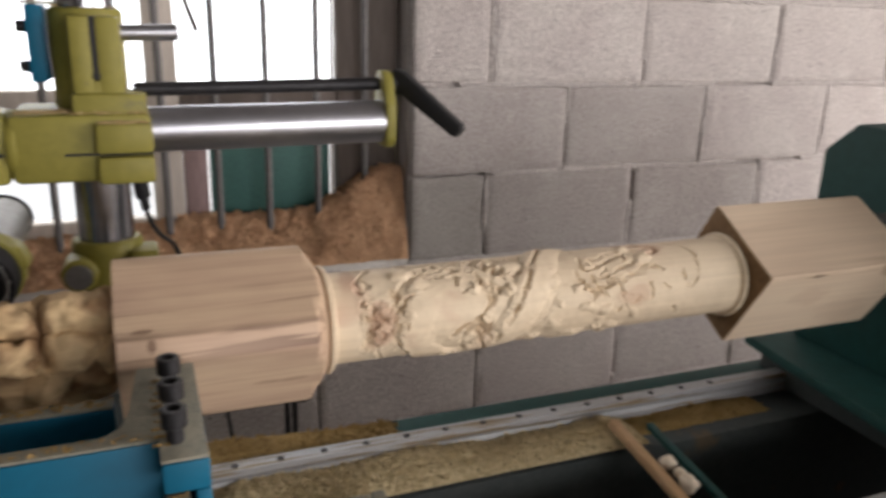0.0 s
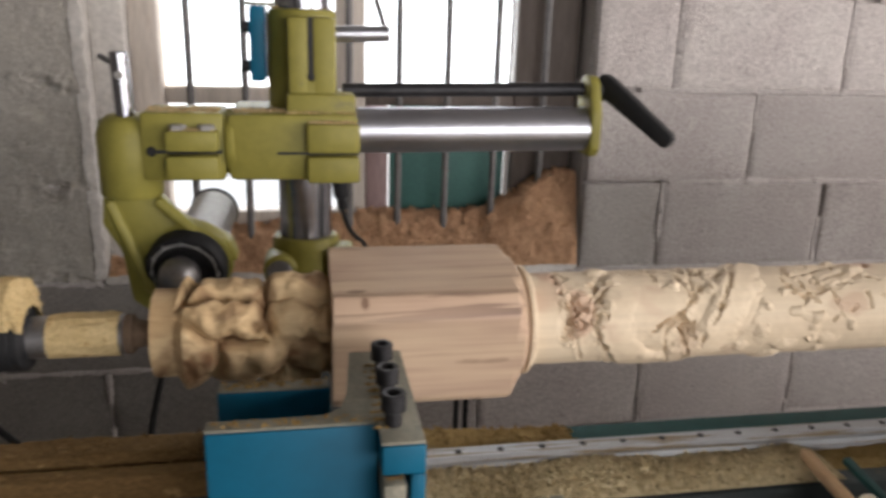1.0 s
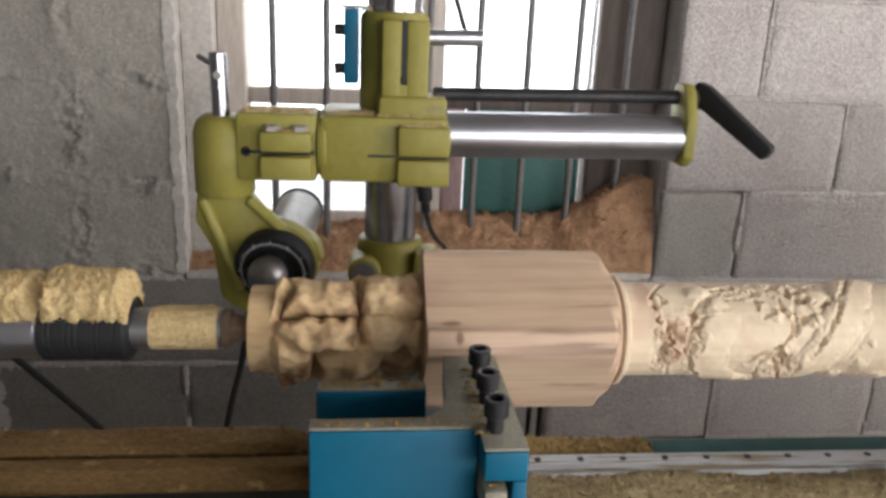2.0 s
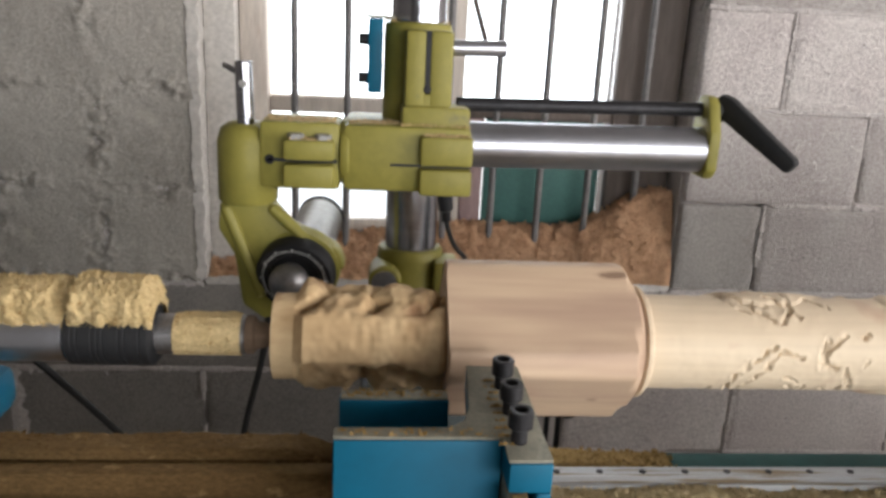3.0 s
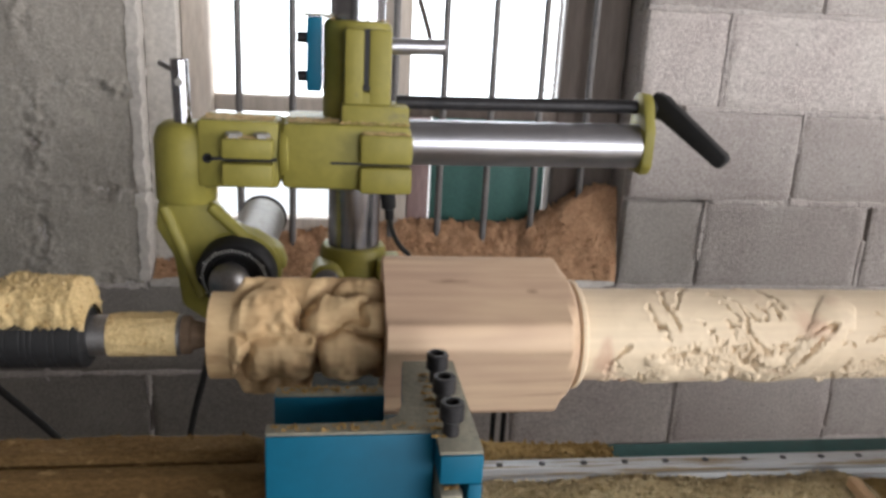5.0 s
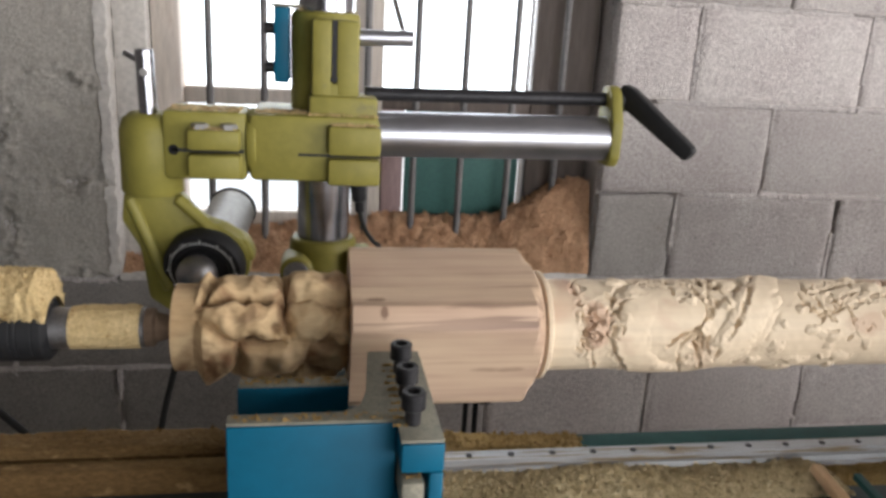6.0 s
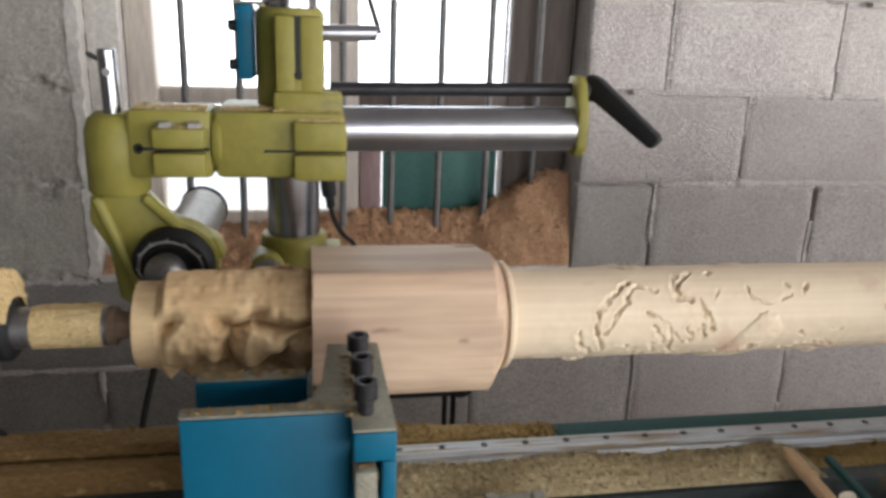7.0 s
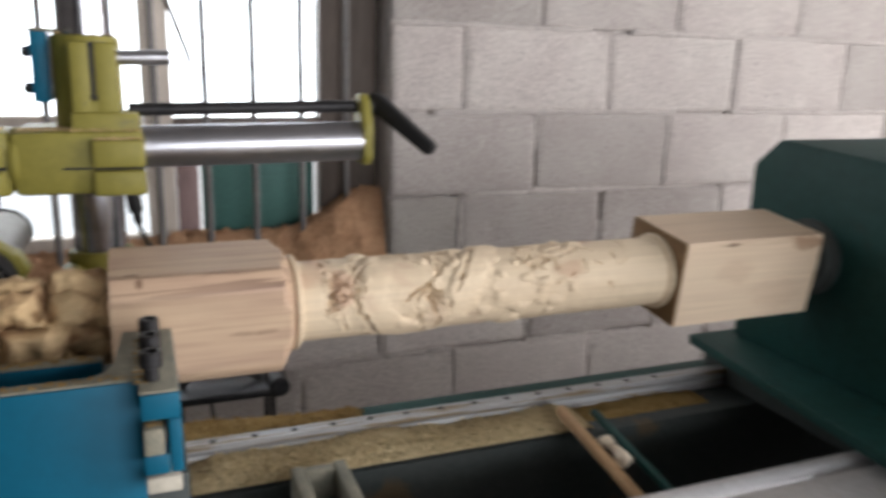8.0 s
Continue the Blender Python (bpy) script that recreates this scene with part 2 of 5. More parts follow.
KNOT, DEEP = (0.15, 0.085, 0.055), (0.11, 0.06, 0.04)
WOOD_BLOCK = wood_material("planed_block_wood", (0.585, 0.43, 0.29), (0.42, 0.285, 0.205), (0.31, 0.20, 0.145), (0.17, 0.105, 0.075), 16, 0.57, soft=0.07, stains=(
    (on_post(-0.668, -35, 0.073), (0.014, 0.003), DEEP, 0.9), (on_post(-0.735, -10, 0.075), (0.004, 0.007), KNOT, 0.8), (on_post(-0.742, -20, 0.073), (0.01, 0.003), KNOT, 0.7),
    (on_post(-0.622, -140, 0.067), (0.008, 0.005), DEEP, 0.8), (on_post(-0.70, -150, 0.066), (0.03, 0.004), KNOT, 0.6), (on_post(-0.604, 98, 0.073), (0.016, 0.004), KNOT, 0.8),
    (on_post(-0.67, -24, 0.076), (0.06, 0.0022), DEEP, 0.85), (on_post(-0.69, 14, 0.076), (0.075, 0.002), KNOT, 0.7), (on_post(-0.68, -52, 0.068), (0.09, 0.002), KNOT, 0.7),
    (on_post(-0.66, 84, 0.07), (0.08, 0.0016), KNOT, 0.6), (on_post(-0.625, 42, 0.065), (0.03, 0.004), KNOT, 0.45),
    (on_post(0.02, 20, 0.066), (0.02, 0.012), (0.42, 0.27, 0.19), 0.8), (on_post(0.0, -4, 0.08), (0.022, 0.003), DEEP, 0.8), (on_post(0.12, -10, 0.08), (0.05, 0.004), KNOT, 0.7)))
WOOD_END = wood_material("pale_square_end", (0.72, 0.575, 0.42), (0.66, 0.51, 0.37), (0.60, 0.45, 0.33), (0.36, 0.24, 0.16), 12, 0.60, soft=0.12, stains=(
    (on_post(0.02, 25, 0.066), (0.03, 0.02), (0.52, 0.37, 0.26), 0.4), (on_post(0.10, 60, 0.066), (0.05, 0.024), (0.52, 0.37, 0.26), 0.35), (on_post(0.0, -4, 0.08), (0.022, 0.003), DEEP, 0.8), (on_post(0.14, 0, 0.08), (0.03, 0.012), (0.30, 0.17, 0.10), 0.7)))
WOOD_SHAFT = wood_material("carved_wood", (0.72, 0.595, 0.43), (0.655, 0.52, 0.365), (0.585, 0.45, 0.31), (0.47, 0.33, 0.22), 7, 0.62, red=(0.55, 0.38, 0.27), stains=(
    (on_post(-0.523, 2, 0.047), (0.015, 0.026), (0.43, 0.26, 0.18), 0.6), (on_post(-0.23, 0, 0.047), (0.02, 0.012), (0.52, 0.36, 0.25), 0.7), (on_post(-0.41, 45, 0.047), (0.014, 0.02), (0.5, 0.36, 0.25), 0.4)))
WOOD_ROUGH = wood_material("rough_carved_wood", (0.62, 0.455, 0.26), (0.46, 0.305, 0.155), (0.28, 0.165, 0.08), (0.20, 0.12, 0.062), 13, 0.60, rough=0.75, red=(0.20, 0.105, 0.05), long=9.0, red_at=0.55)


# ---- building helpers ----
def mesh_of(bm, name, mat, smooth=False):
    me = bpy.data.meshes.new(name)
    bm.to_mesh(me)
    bm.free()
    me.materials.append(mat)
    if smooth:
        me.shade_smooth()
        me.set_sharp_from_angle(angle=radians(38))
    return me


def part(name, bm, mat, parent=None, label="", smooth=True):
    ob = new(name, mesh_of(bm, name, mat, smooth))
    if parent:
        ob.parent = parent
    if label:
        tagged(ob, label)
    return ob


def thing(name, label, category, at=(0, 0, 0), group="", kind=""):
    ob = new(name)
    ob.location = at
    ob.empty_display_size = 0.02
    return tagged(ob, label, category, group, kind)


def box(bm, x0, x1, y0, y1, z0, z1, bevel=0.0, m=None, seg=2):
    v = bmesh.ops.create_cube(bm, size=1.0)["verts"]
    bmesh.ops.transform(bm, matrix=Matrix.Translation(((x0 + x1) / 2, (y0 + y1) / 2, (z0 + z1) / 2)) @ Matrix.Diagonal((x1 - x0, y1 - y0, z1 - z0, 1)), verts=v)
    if bevel:
        e = list({e for w in v for e in w.link_edges})
        r = bmesh.ops.bevel(bm, geom=e, offset=bevel, segments=seg, affect="EDGES", profile=0.5)
        v = list({w for w in v if w.is_valid} | set(r["verts"]))
    if m is not None:
        bmesh.ops.transform(bm, matrix=m, verts=v)
    return bm


def turned(bm, p0, p1, profile, seg=40):
    """A solid of revolution from p0 to p1: profile rows of (distance along, radius); ends are closed."""
    p0, p1 = Vector(p0), Vector(p1)
    q = (p1 - p0).to_track_quat("Z", "Y").to_matrix().to_4x4()
    m = Matrix.Translation(p0) @ q
    rings = []
    for d, r in profile:
        rings.append([bm.verts.new(m @ Vector((r * math.cos(2 * math.pi * k / seg), r * math.sin(2 * math.pi * k / seg), d))) for k in range(seg)])
    for a, b in zip(rings, rings[1:]):
        for k in range(seg):
            bm.faces.new((a[k], a[(k + 1) % seg], b[(k + 1) % seg], b[k]))
    bm.faces.new(list(reversed(rings[0])))
    bm.faces.new(rings[-1])
    return bm


def rod(bm, p0, p1, r, seg=32, bevel=0.0012):
    d = (Vector(p1) - Vector(p0)).length
    c = min(bevel, r * 0.4, d * 0.3)
    return turned(bm, p0, p1, [(0, r - c), (c, r), (d - c, r), (d, r - c)], seg)


def prism(bm, outline, axis, a, b, bevel=0.0):
    """An outline of (u, v) pushed from a to b along the axis 'x' (u=y, v=z), 'y' (u=x, v=z) or 'z' (u=x, v=y)."""
    def at(u, v, w):
        return {"x": (w, u, v), "y": (u, w, v), "z": (u, v, w)}[axis]
    lo = [bm.verts.new(at(u, v, a)) for u, v in outline]
    hi = [bm.verts.new(at(u, v, b)) for u, v in outline]
    n = len(outline)
    fs = [bm.faces.new(lo), bm.faces.new(hi)]
    for k in range(n):
        fs.append(bm.faces.new((lo[k], lo[(k + 1) % n], hi[(k + 1) % n], hi[k])))
    bmesh.ops.recalc_face_normals(bm, faces=bm.faces[:])
    if bevel:
        bmesh.ops.bevel(bm, geom=list({e for f in fs for e in f.edges}), offset=bevel, segments=2, affect="EDGES", profile=0.5)
    return bm


def tube(name, points, r, mat, parent=None):
    """A round cable through a few points."""
    c = bpy.data.curves.new(name, "CURVE")
    c.dimensions, c.bevel_depth, c.bevel_resolution, c.use_fill_caps = "3D", r, 3, True
    s = c.splines.new("NURBS")
    s.points.add(len(points) - 1)
    s.use_endpoint_u, s.order_u = True, 3
    for p, q in zip(s.points, points):
        p.co = (*q, 1)
    tmp = bpy.data.objects.new(name, c)
    scene.collection.objects.link(tmp)
    me = bpy.data.meshes.new_from_object(tmp.evaluated_get(bpy.context.evaluated_depsgraph_get()))
    bpy.data.objects.remove(tmp)
    me.materials.clear()
    me.materials.append(mat)
    me.shade_smooth()
    ob = new(name, me)
    if parent:
        ob.parent = parent
    return ob


def grid_mesh(name, x, y, z, mat, wrap=False):
    """A mesh over a numpy grid of places; wrap joins the last row to the first."""
    h, w = x.shape
    co = np.stack((x, y, z), -1).reshape(-1, 3)
    i = np.arange(h * w).reshape(h, w)
    if wrap:
        i = np.vstack((i, i[:1]))
    f = np.stack((i[:-1, :-1], i[:-1, 1:], i[1:, 1:], i[1:, :-1]), -1).reshape(-1, 4)
    me = bpy.data.meshes.new(name)
    me.from_pydata(co.tolist(), [], f.tolist())
    me.update()
    me.materials.append(mat)
    me.shade_smooth()
    return me


def value_noise(x, y, seed, wrap_y=0):
    """Smooth 2D noise in -1..1 on numpy arrays; wrap_y: cells after which y repeats."""
    rng = np.random.RandomState(seed)
    table = rng.uniform(-1, 1, (97, 97))
    xi, yi = np.floor(x).astype(int), np.floor(y).astype(int)
    fx, fy = x - xi, y - yi
    fx, fy = fx * fx * (3 - 2 * fx), fy * fy * (3 - 2 * fy)

    def at(a, b):
        return table[a % 97, (b % wrap_y if wrap_y else b) % 97]
    return (at(xi, yi) * (1 - fx) + at(xi + 1, yi) * fx) * (1 - fy) + (at(xi, yi + 1) * (1 - fx) + at(xi + 1, yi + 1) * fx) * fy


# ---- the place ----
SILL, WIN_L, WIN_R, WIN_T = 0.81, -1.19, -0.184, 2.05
X0, X1, Y1, TOP = -3.2, 3.4, -4.6, 3.0
THICK = 0.2


def block_courses():
    """Extents (x0, x1, z0, z1) of the concrete blocks: courses 0.2 high, lengths 0.4, every second course shifted by half."""
    out = []
    for c in range(15):
        z0, z1 = 0.2 * c, 0.2 * c + 0.2
        shift = 0.0 if c % 2 == 0 else 0.2
        inside = z0 >= SILL - 0.02 and z1 <= WIN_T + 0.16
        spans = [(X0, WIN_L), (WIN_R, X1)] if inside else [(X0, X1)]
        for a, b in spans:
            cuts = {round(a, 3), round(b, 3)}
            k = math.ceil((a - shift) / 0.4)
            while shift + 0.4 * k < b:
                cuts.add(round(shift + 0.4 * k, 3))
                k += 1
            if inside and b == WIN_L:
                cuts = {v for v in cuts if v <= -1.42 or v == WIN_L} | {-1.385}
            cuts = sorted(cuts)
            out += [(p, q, z0, z1) for p, q in zip(cuts, cuts[1:]) if q - p > 0.05]
    return out


def wall_with_window():
    bm = bmesh.new()
    box(bm, X0, WIN_L, 0.024, THICK, 0, TOP)
    box(bm, WIN_R, X1, 0.024, THICK, 0, TOP)
    box(bm, WIN_L, WIN_R, 0.024, THICK, 0, SILL)
    box(bm, WIN_L, WIN_R, 0.024, THICK, WIN_T, TOP)
    return tagged(part("wall_north", bm, MORTAR, smooth=False), "grey concrete block wall with rough mortar joints", "wall", kind="structure")


wall_n = wall_with_window()

bm = bmesh.new()
box(bm, X0 - 0.2, X1 + 0.2, Y1 - 0.2, 0.2, -0.15, 0)
tagged(part("floor", bm, FLOOR, smooth=False), "dusty dark concrete workshop floor", "floor", kind="structure")
bm = bmesh.new()
box(bm, X0 - 0.2, X1 + 0.2, Y1 - 0.2, 0.2, TOP, TOP + 0.15)
tagged(part("ceiling", bm, CEILING, smooth=False), "plain grey workshop ceiling", "ceiling", kind="structure")
bm = bmesh.new()
box(bm, X0 - 0.2, X0, Y1, 0.2, 0, TOP)
tagged(part("wall_west", bm, DARK_RENDER, smooth=False), "dark rendered workshop wall", "wall", kind="structure")
bm = bmesh.new()
box(bm, X0 - 0.2, -0.7, Y1 - 0.2, Y1, 0, TOP)
box(bm, 1.9, X1 + 0.2, Y1 - 0.2, Y1, 0, TOP)
box(bm, -0.7, 1.9, Y1 - 0.2, Y1, 0, 0.75)
box(bm, -0.7, 1.9, Y1 - 0.2, Y1, 2.15, TOP)
tagged(part("wall_south", bm, DARK_RENDER, smooth=False), "dark rendered wall with a wide window opening", "wall", kind="structure")
bm = bmesh.new()
box(bm, X1, X1 + 0.2, -1.1, 0.2, 0, TOP)
box(bm, X1, X1 + 0.2, Y1, -3.9, 0, TOP)
box(bm, X1, X1 + 0.2, -3.9, -1.1, 2.8, TOP)
tagged(part("wall_east", bm, DARK_RENDER, smooth=False), "dark rendered wall with a wide open doorway", "wall", kind="structure")

bm = bmesh.new()
box(bm, -400, 400, -400, 400, -0.35, -0.16)
tagged(part("ground", bm, FLOOR, smooth=False), "bare grey ground outside the workshop", "ground", kind="structure")


def backdrop():
    m = bpy.data.materials.new("bright_overcast")
    m.use_nodes = True
    b = m.node_tree.nodes["Principled BSDF"]
    b.inputs["Base Color"].default_value = (0, 0, 0, 1)
    b.inputs["Emission Color"].default_value = (0.97, 0.985, 1.0, 1)
    b.inputs["Emission Strength"].default_value = 1.5
    bm = bmesh.new()
    box(bm, -6, 5, 4.0, 4.05, -0.15, 6)
    return tagged(part("backdrop", bm, m, smooth=False), "bright overexposed white daylight outside the window", "backdrop", kind="structure")


backdrop()


def window():
    w = thing("window_1", "barred wooden casement window with a green lower panel", "window", kind="structure")
    ya, yb = 0.10, 0.15

    def bx(name, mat, *e, parent=w, label="", bev=0.003):
        b = bmesh.new()
        box(b, *e, bevel=bev)
        return part(name, b, mat, parent, label)
    # jamb lining and outer frame
    bx("window_reveal", PLASTER, -1.178, -1.118, 0.03, 0.17, SILL, WIN_T, label="grey plastered window reveal")
    bx("window_frame", FRAME_WOOD, -1.116, -1.063, ya - 0.03, yb, SILL + 0.02, WIN_T, label="beige weathered wooden side frame")
    bx("window_frame", FRAME_DARK, -0.325, -0.262, ya, yb + 0.02, SILL, WIN_T, label="dark brown wooden side frame")
    bx("window_frame", FRAME_DARK, -0.258, -0.19, 0.085, 0.17, SILL, WIN_T)
    bx("window_frame", FRAME_WOOD, -0.715, -0.655, ya - 0.01, yb, SILL + 0.02, WIN_T, label="beige centre post")
    bx("window_frame", FRAME_MAUVE, -0.652, -0.605, ya, yb, SILL + 0.02, 1.15, label="mauve painted lower post")
    bx("window_frame", FRAME_WOOD, -1.061, -0.717, ya, yb, 1.148, 1.182, label="beige transom")
    bx("window_frame", FRAME_WOOD, -1.061, -0.717, ya, yb, 0.88, 0.918)
    bx("window_frame", FRAME_DARK, -0.653, -0.327, ya, yb, 1.15, 1.178)
    bx("window_frame", FRAME_DARK, -0.604, -0.327, ya, yb, 0.87, 0.915)
    bx("window_frame", FRAME_WOOD, -1.061, -0.327, ya, yb, 1.96, 2.04)
    bx("window_sill", PLASTER, WIN_L + 0.002, WIN_R - 0.002, 0.004, 0.19, SILL - 0.035, SILL + 0.004, label="rough mortar sill")
    # green board in the lower right light
    bx("panel", PANEL_GREEN, -0.598, -0.336, 0.128, 0.14, 0.9, 1.15, label="green painted lower panel")
    glass = bpy.data.materials.new("window_glass")
    glass.use_nodes = True
    g = glass.node_tree.nodes["Principled BSDF"]
    g.inputs["Transmission Weight"].default_value, g.inputs["Roughness"].default_value, g.inputs["IOR"].default_value = 1.0, 0.03, 1.1
    g.inputs["Base Color"].default_value = (0.95, 0.98, 1.0, 1)
    for e in ((-1.061, -0.717, 0.118, 0.122, 1.184, 1.958), (-1.061, -0.717, 0.118, 0.122, 0.92, 1.146), (-0.653, -0.327, 0.118, 0.122, 1.18, 1.958)):
        p = bx("pane", glass, *e, bev=0)
        p.visible_shadow = False
    # upright bars
    for x in (-1.006, -0.899, -0.793, -0.69, -0.587, -0.484, -0.378, -0.272):
        b = bmesh.new()
        rod(b, (x, 0.06, SILL), (x, 0.06, WIN_T), 0.0075, 14)
        part("bar", b, BAR_STEEL, w, "grey steel window bar")
    b = bmesh.new()
    rod(b, (-0.655, 0.09, 1.43), (-0.612, 0.09, 1.30), 0.006, 10)
    part("stay", b, FRAME_DARK, w, "thin window stay")
    # ragged mortar edge on the left jamb
    rng = random.Random(21)
    b = bmesh.new()
    rings = []
    for k in range(96):
        z, gap = SILL + 0.013 * k, 0.004 if k % 15 == 14 else 0.0
        rings.append([b.verts.new((WIN_L + x + rng.uniform(-0.0035, 0.0035), y + gap + rng.uniform(-0.002, 0.002), z)) for x, y in ((-0.014, 0.01), (-0.011, -0.009), (0.009, -0.011), (0.012, 0.045))])
    for p, q in zip(rings, rings[1:]):
        for k in range(3):
            b.faces.new((p[k], p[k + 1], q[k + 1], q[k]))
    bmesh.ops.recalc_face_normals(b, faces=b.faces[:])
    part("jamb_edge", b, PLASTER, w, "pale ragged mortar edge of the jamb")


window()


# ---- sawdust on the window sill ----
def scatter(me, x, y, z, count, small, large, seed):
    """Adds loose crumbs, four-sided lumps, to a sheet of sawdust."""
    rng = np.random.RandomState(seed)
    bm = bmesh.new()
    bm.from_mesh(me)
    h, w = x.shape
    for _ in range(count):
        i, j = rng.randint(1, h - 1), rng.randint(1, w - 1)
        s = rng.uniform(small, large) * rng.uniform(0.5, 1)
        m = Matrix.Translation((x[i, j], y[i, j], z[i, j] + s * 0.3)) @ Euler(rng.uniform(0, 6.28, 3)).to_matrix().to_4x4() @ Matrix.Diagonal((s * 1.3, s, s * 0.7, 1))
        v = [bm.verts.new(m @ Vector(c)) for c in ((-1, -0.8, -0.6), (1, -0.7, -0.5), (0.1, 1, -0.6), (0, 0.1, 0.9))]
        for f in ((0, 2, 1), (0, 1, 3), (1, 2, 3), (2, 0, 3)):
            bm.faces.new([v[k] for k in f])
    bm.to_mesh(me)
    bm.free()


def sill_heap():
    nx, ny = 240, 60
    x = np.linspace(WIN_L + 0.012, WIN_R - 0.004, nx)[None, :].repeat(ny, 0)
    v = np.linspace(0, 1, ny)[:, None].repeat(nx, 1)
    u = (x - WIN_L) / (WIN_R - WIN_L)
    ridge = 0.062 + 0.04 * u + 0.098 * np.exp(-((u - 0.97) / 0.125) ** 2) + 0.02 * np.exp(-((u - 0.55) / 0.15) ** 2)
    slope = np.clip(v * (1.35 + 0.7 * np.clip((u - 0.78) / 0.1, 0, 1)), 0, 1) ** 0.9
    n = 0.5 * value_noise(x * 60, v * 9, 3) + 0.3 * value_noise(x * 150, v * 22, 4) + 0.25 * value_noise(x * 330, v * 48, 5)
    z = SILL + 0.004 + ridge * slope + 0.010 * n * (0.3 + slope) * (1 - 0.6 * np.clip((u - 0.78) / 0.1, 0, 1))
    y = -0.004 + 0.105 * v + 0.004 * value_noise(x * 40, v * 5, 6)
    me = grid_mesh("sawdust_heap", x, y, z, SAWDUST)
    scatter(me, x, y, z, 5600, 0.0016, 0.0072, 8)
    ob = new("sawdust_heap", me)
    return tagged(ob, "heap of reddish brown sawdust on the window sill", "sawdust", kind="stuff")


sill_heap()


# ---- the lathe bed ----
def lathe_bed():
    bed = thing("lathe_bed", "dark green cast lathe bed with steel guide rails, littered with chips", "lathe bed")

    def bx(name, mat, *e, label="", bev=0.003):
        b = bmesh.new()
        box(b, *e, bevel=bev)
        return part(name, b, mat, bed, label)
    xa, xb = -2.4, 1.6
    bx("rear_beam", BED_DARK, xa, xb, -0.836, -0.688, 0.52, 0.797, label="dark rear beam")
    bx("rear_ledge", GREEN, xa, xb, -0.738, -0.69, 0.799, 0.816, label="dark green painted ledge")
    bx("front_beam", BED_DARK, xa, xb, -1.24, -1.03, 0.52, 0.79, label="dark front beam")
    bx("tray", BED_DARK, xa, xb, -1.02, -0.875, 0.5, 0.53)
    for x in (-2.1, 0.9):
        bx("leg", BED_DARK, x - 0.25, x + 0.25, -1.2, -0.72, 0.0, 0.518, label="dark cast leg")
    # guide rails with their screw holes
    for y, za in ((-0.756, 0.799),):
        b = bmesh.new()
        prism(b, [(y - 0.0105, za), (y + 0.0105, za), (y + 0.0105, za + 0.01), (y + 0.008, za + 0.016), (y + 0.0105, za + 0.022), (y + 0.0105, za + 0.03), (y - 0.0105, za + 0.03), (y - 0.0105, za + 0.022), (y - 0.008, za + 0.016), (y - 0.0105, za + 0.01)], "x", -0.76, xb)
        r = part("guide_rail", b, RAIL, bed, "bright ground steel guide rail with screw holes", smooth=False)
        for k in range(14):
            x = -0.661 + 0.0533 * k
            b = bmesh.new()
            rod(b, (x, y, za + 0.0295), (x, y, za + 0.0312), 0.0042, 14, 0.0003)
            part("screw_hole", b, STEEL_DARK, r)
    b = bmesh.new()
    rod(b, (-0.69, -1.072, 0.822), (xb, -1.072, 0.822), 0.02, 36)
    part("front_way", b, PALE_STEEL, bed, "round bright steel front way")
    bx("worn_strip", CAKED, xa, -0.83, -0.764, -0.739, 0.797, 0.831, label="worn dusty guide strip")
    bx("way_seat", BED_DARK, -0.69, xb, -1.085, -1.059, 0.789, 0.806)
    bx("way_cover", PALE_STEEL, -0.2, xb, -1.22, -1.098, 0.7905, 0.84, label="light grey steel cover")
    return bed


lathe_bed()


def chips(name, label, x0, x1, y0, y1, z, h, mat, seed, lay=None, count=0):
    """A bed of loose chips: an uneven sheet with single chips on it."""
    nx, ny = int((x1 - x0) * 220), max(8, int((y1 - y0) * 260))
    x = np.linspace(x0, x1, nx)[None, :].repeat(ny, 0)
    y = np.linspace(y0, y1, ny)[:, None].repeat(nx, 1)
    u, v = (x - x0) / (x1 - x0), (y - y0) / (y1 - y0)
    edge = np.clip(np.minimum(v, 1 - v) * 6, 0, 1) * np.clip(np.minimum(u, 1 - u) * 14, 0, 1)
    n = 0.5 * value_noise(x * 30, y * 30, seed) + 0.3 * value_noise(x * 90, y * 90, seed + 1) + 0.3 * value_noise(x * 210, y * 210, seed + 2)
    body = h * (0.55 + 0.45 * value_noise(x * 9, y * 9, seed + 3)) if lay is None else h * lay(u, v)
    zz = z - 0.003 + edge * (body + 0.004 * n + 0.003)
    me = grid_mesh(name, x, y, zz, mat)
    if count:
        scatter(me, x, y, zz, count, 0.0013, 0.0042, seed)
    ob = new(name, me)
    return tagged(ob, label, "wood chips", kind="stuff")


chips("wood_chips", "loose pale wood chips on the rear ledge of the bed", -0.70, -0.13, -0.836, -0.748, 0.806, 0.013, CHIPS, 20, count=6500)
chips("sawdust_drift", "thin brown sawdust spread on the rear beam", -0.14, 0.11, -0.812, -0.752, 0.797, 0.007, GOLD_DUST, 26, count=300)
chips("sawdust_drift", "brown sawdust drift behind the rail", -0.72, -0.44, -0.742, -0.69, 0.817, 0.016, GOLD_DUST, 30, lay=lambda u, v: (1 - u) ** 0.7, count=500)
chips("caked_sawdust", "old brown sawdust caked on the bed", -2.4, -0.80, -0.738, -0.686, 0.80, 0.044, CAKED, 40, lay=lambda u, v: 0.9 + 0.1 * v, count=300)
chips("caked_sawdust", "old brown sawdust caked on the bed", -2.4, -0.80, -1.03, -0.772, 0.792, 0.022, CAKED, 50, count=400)


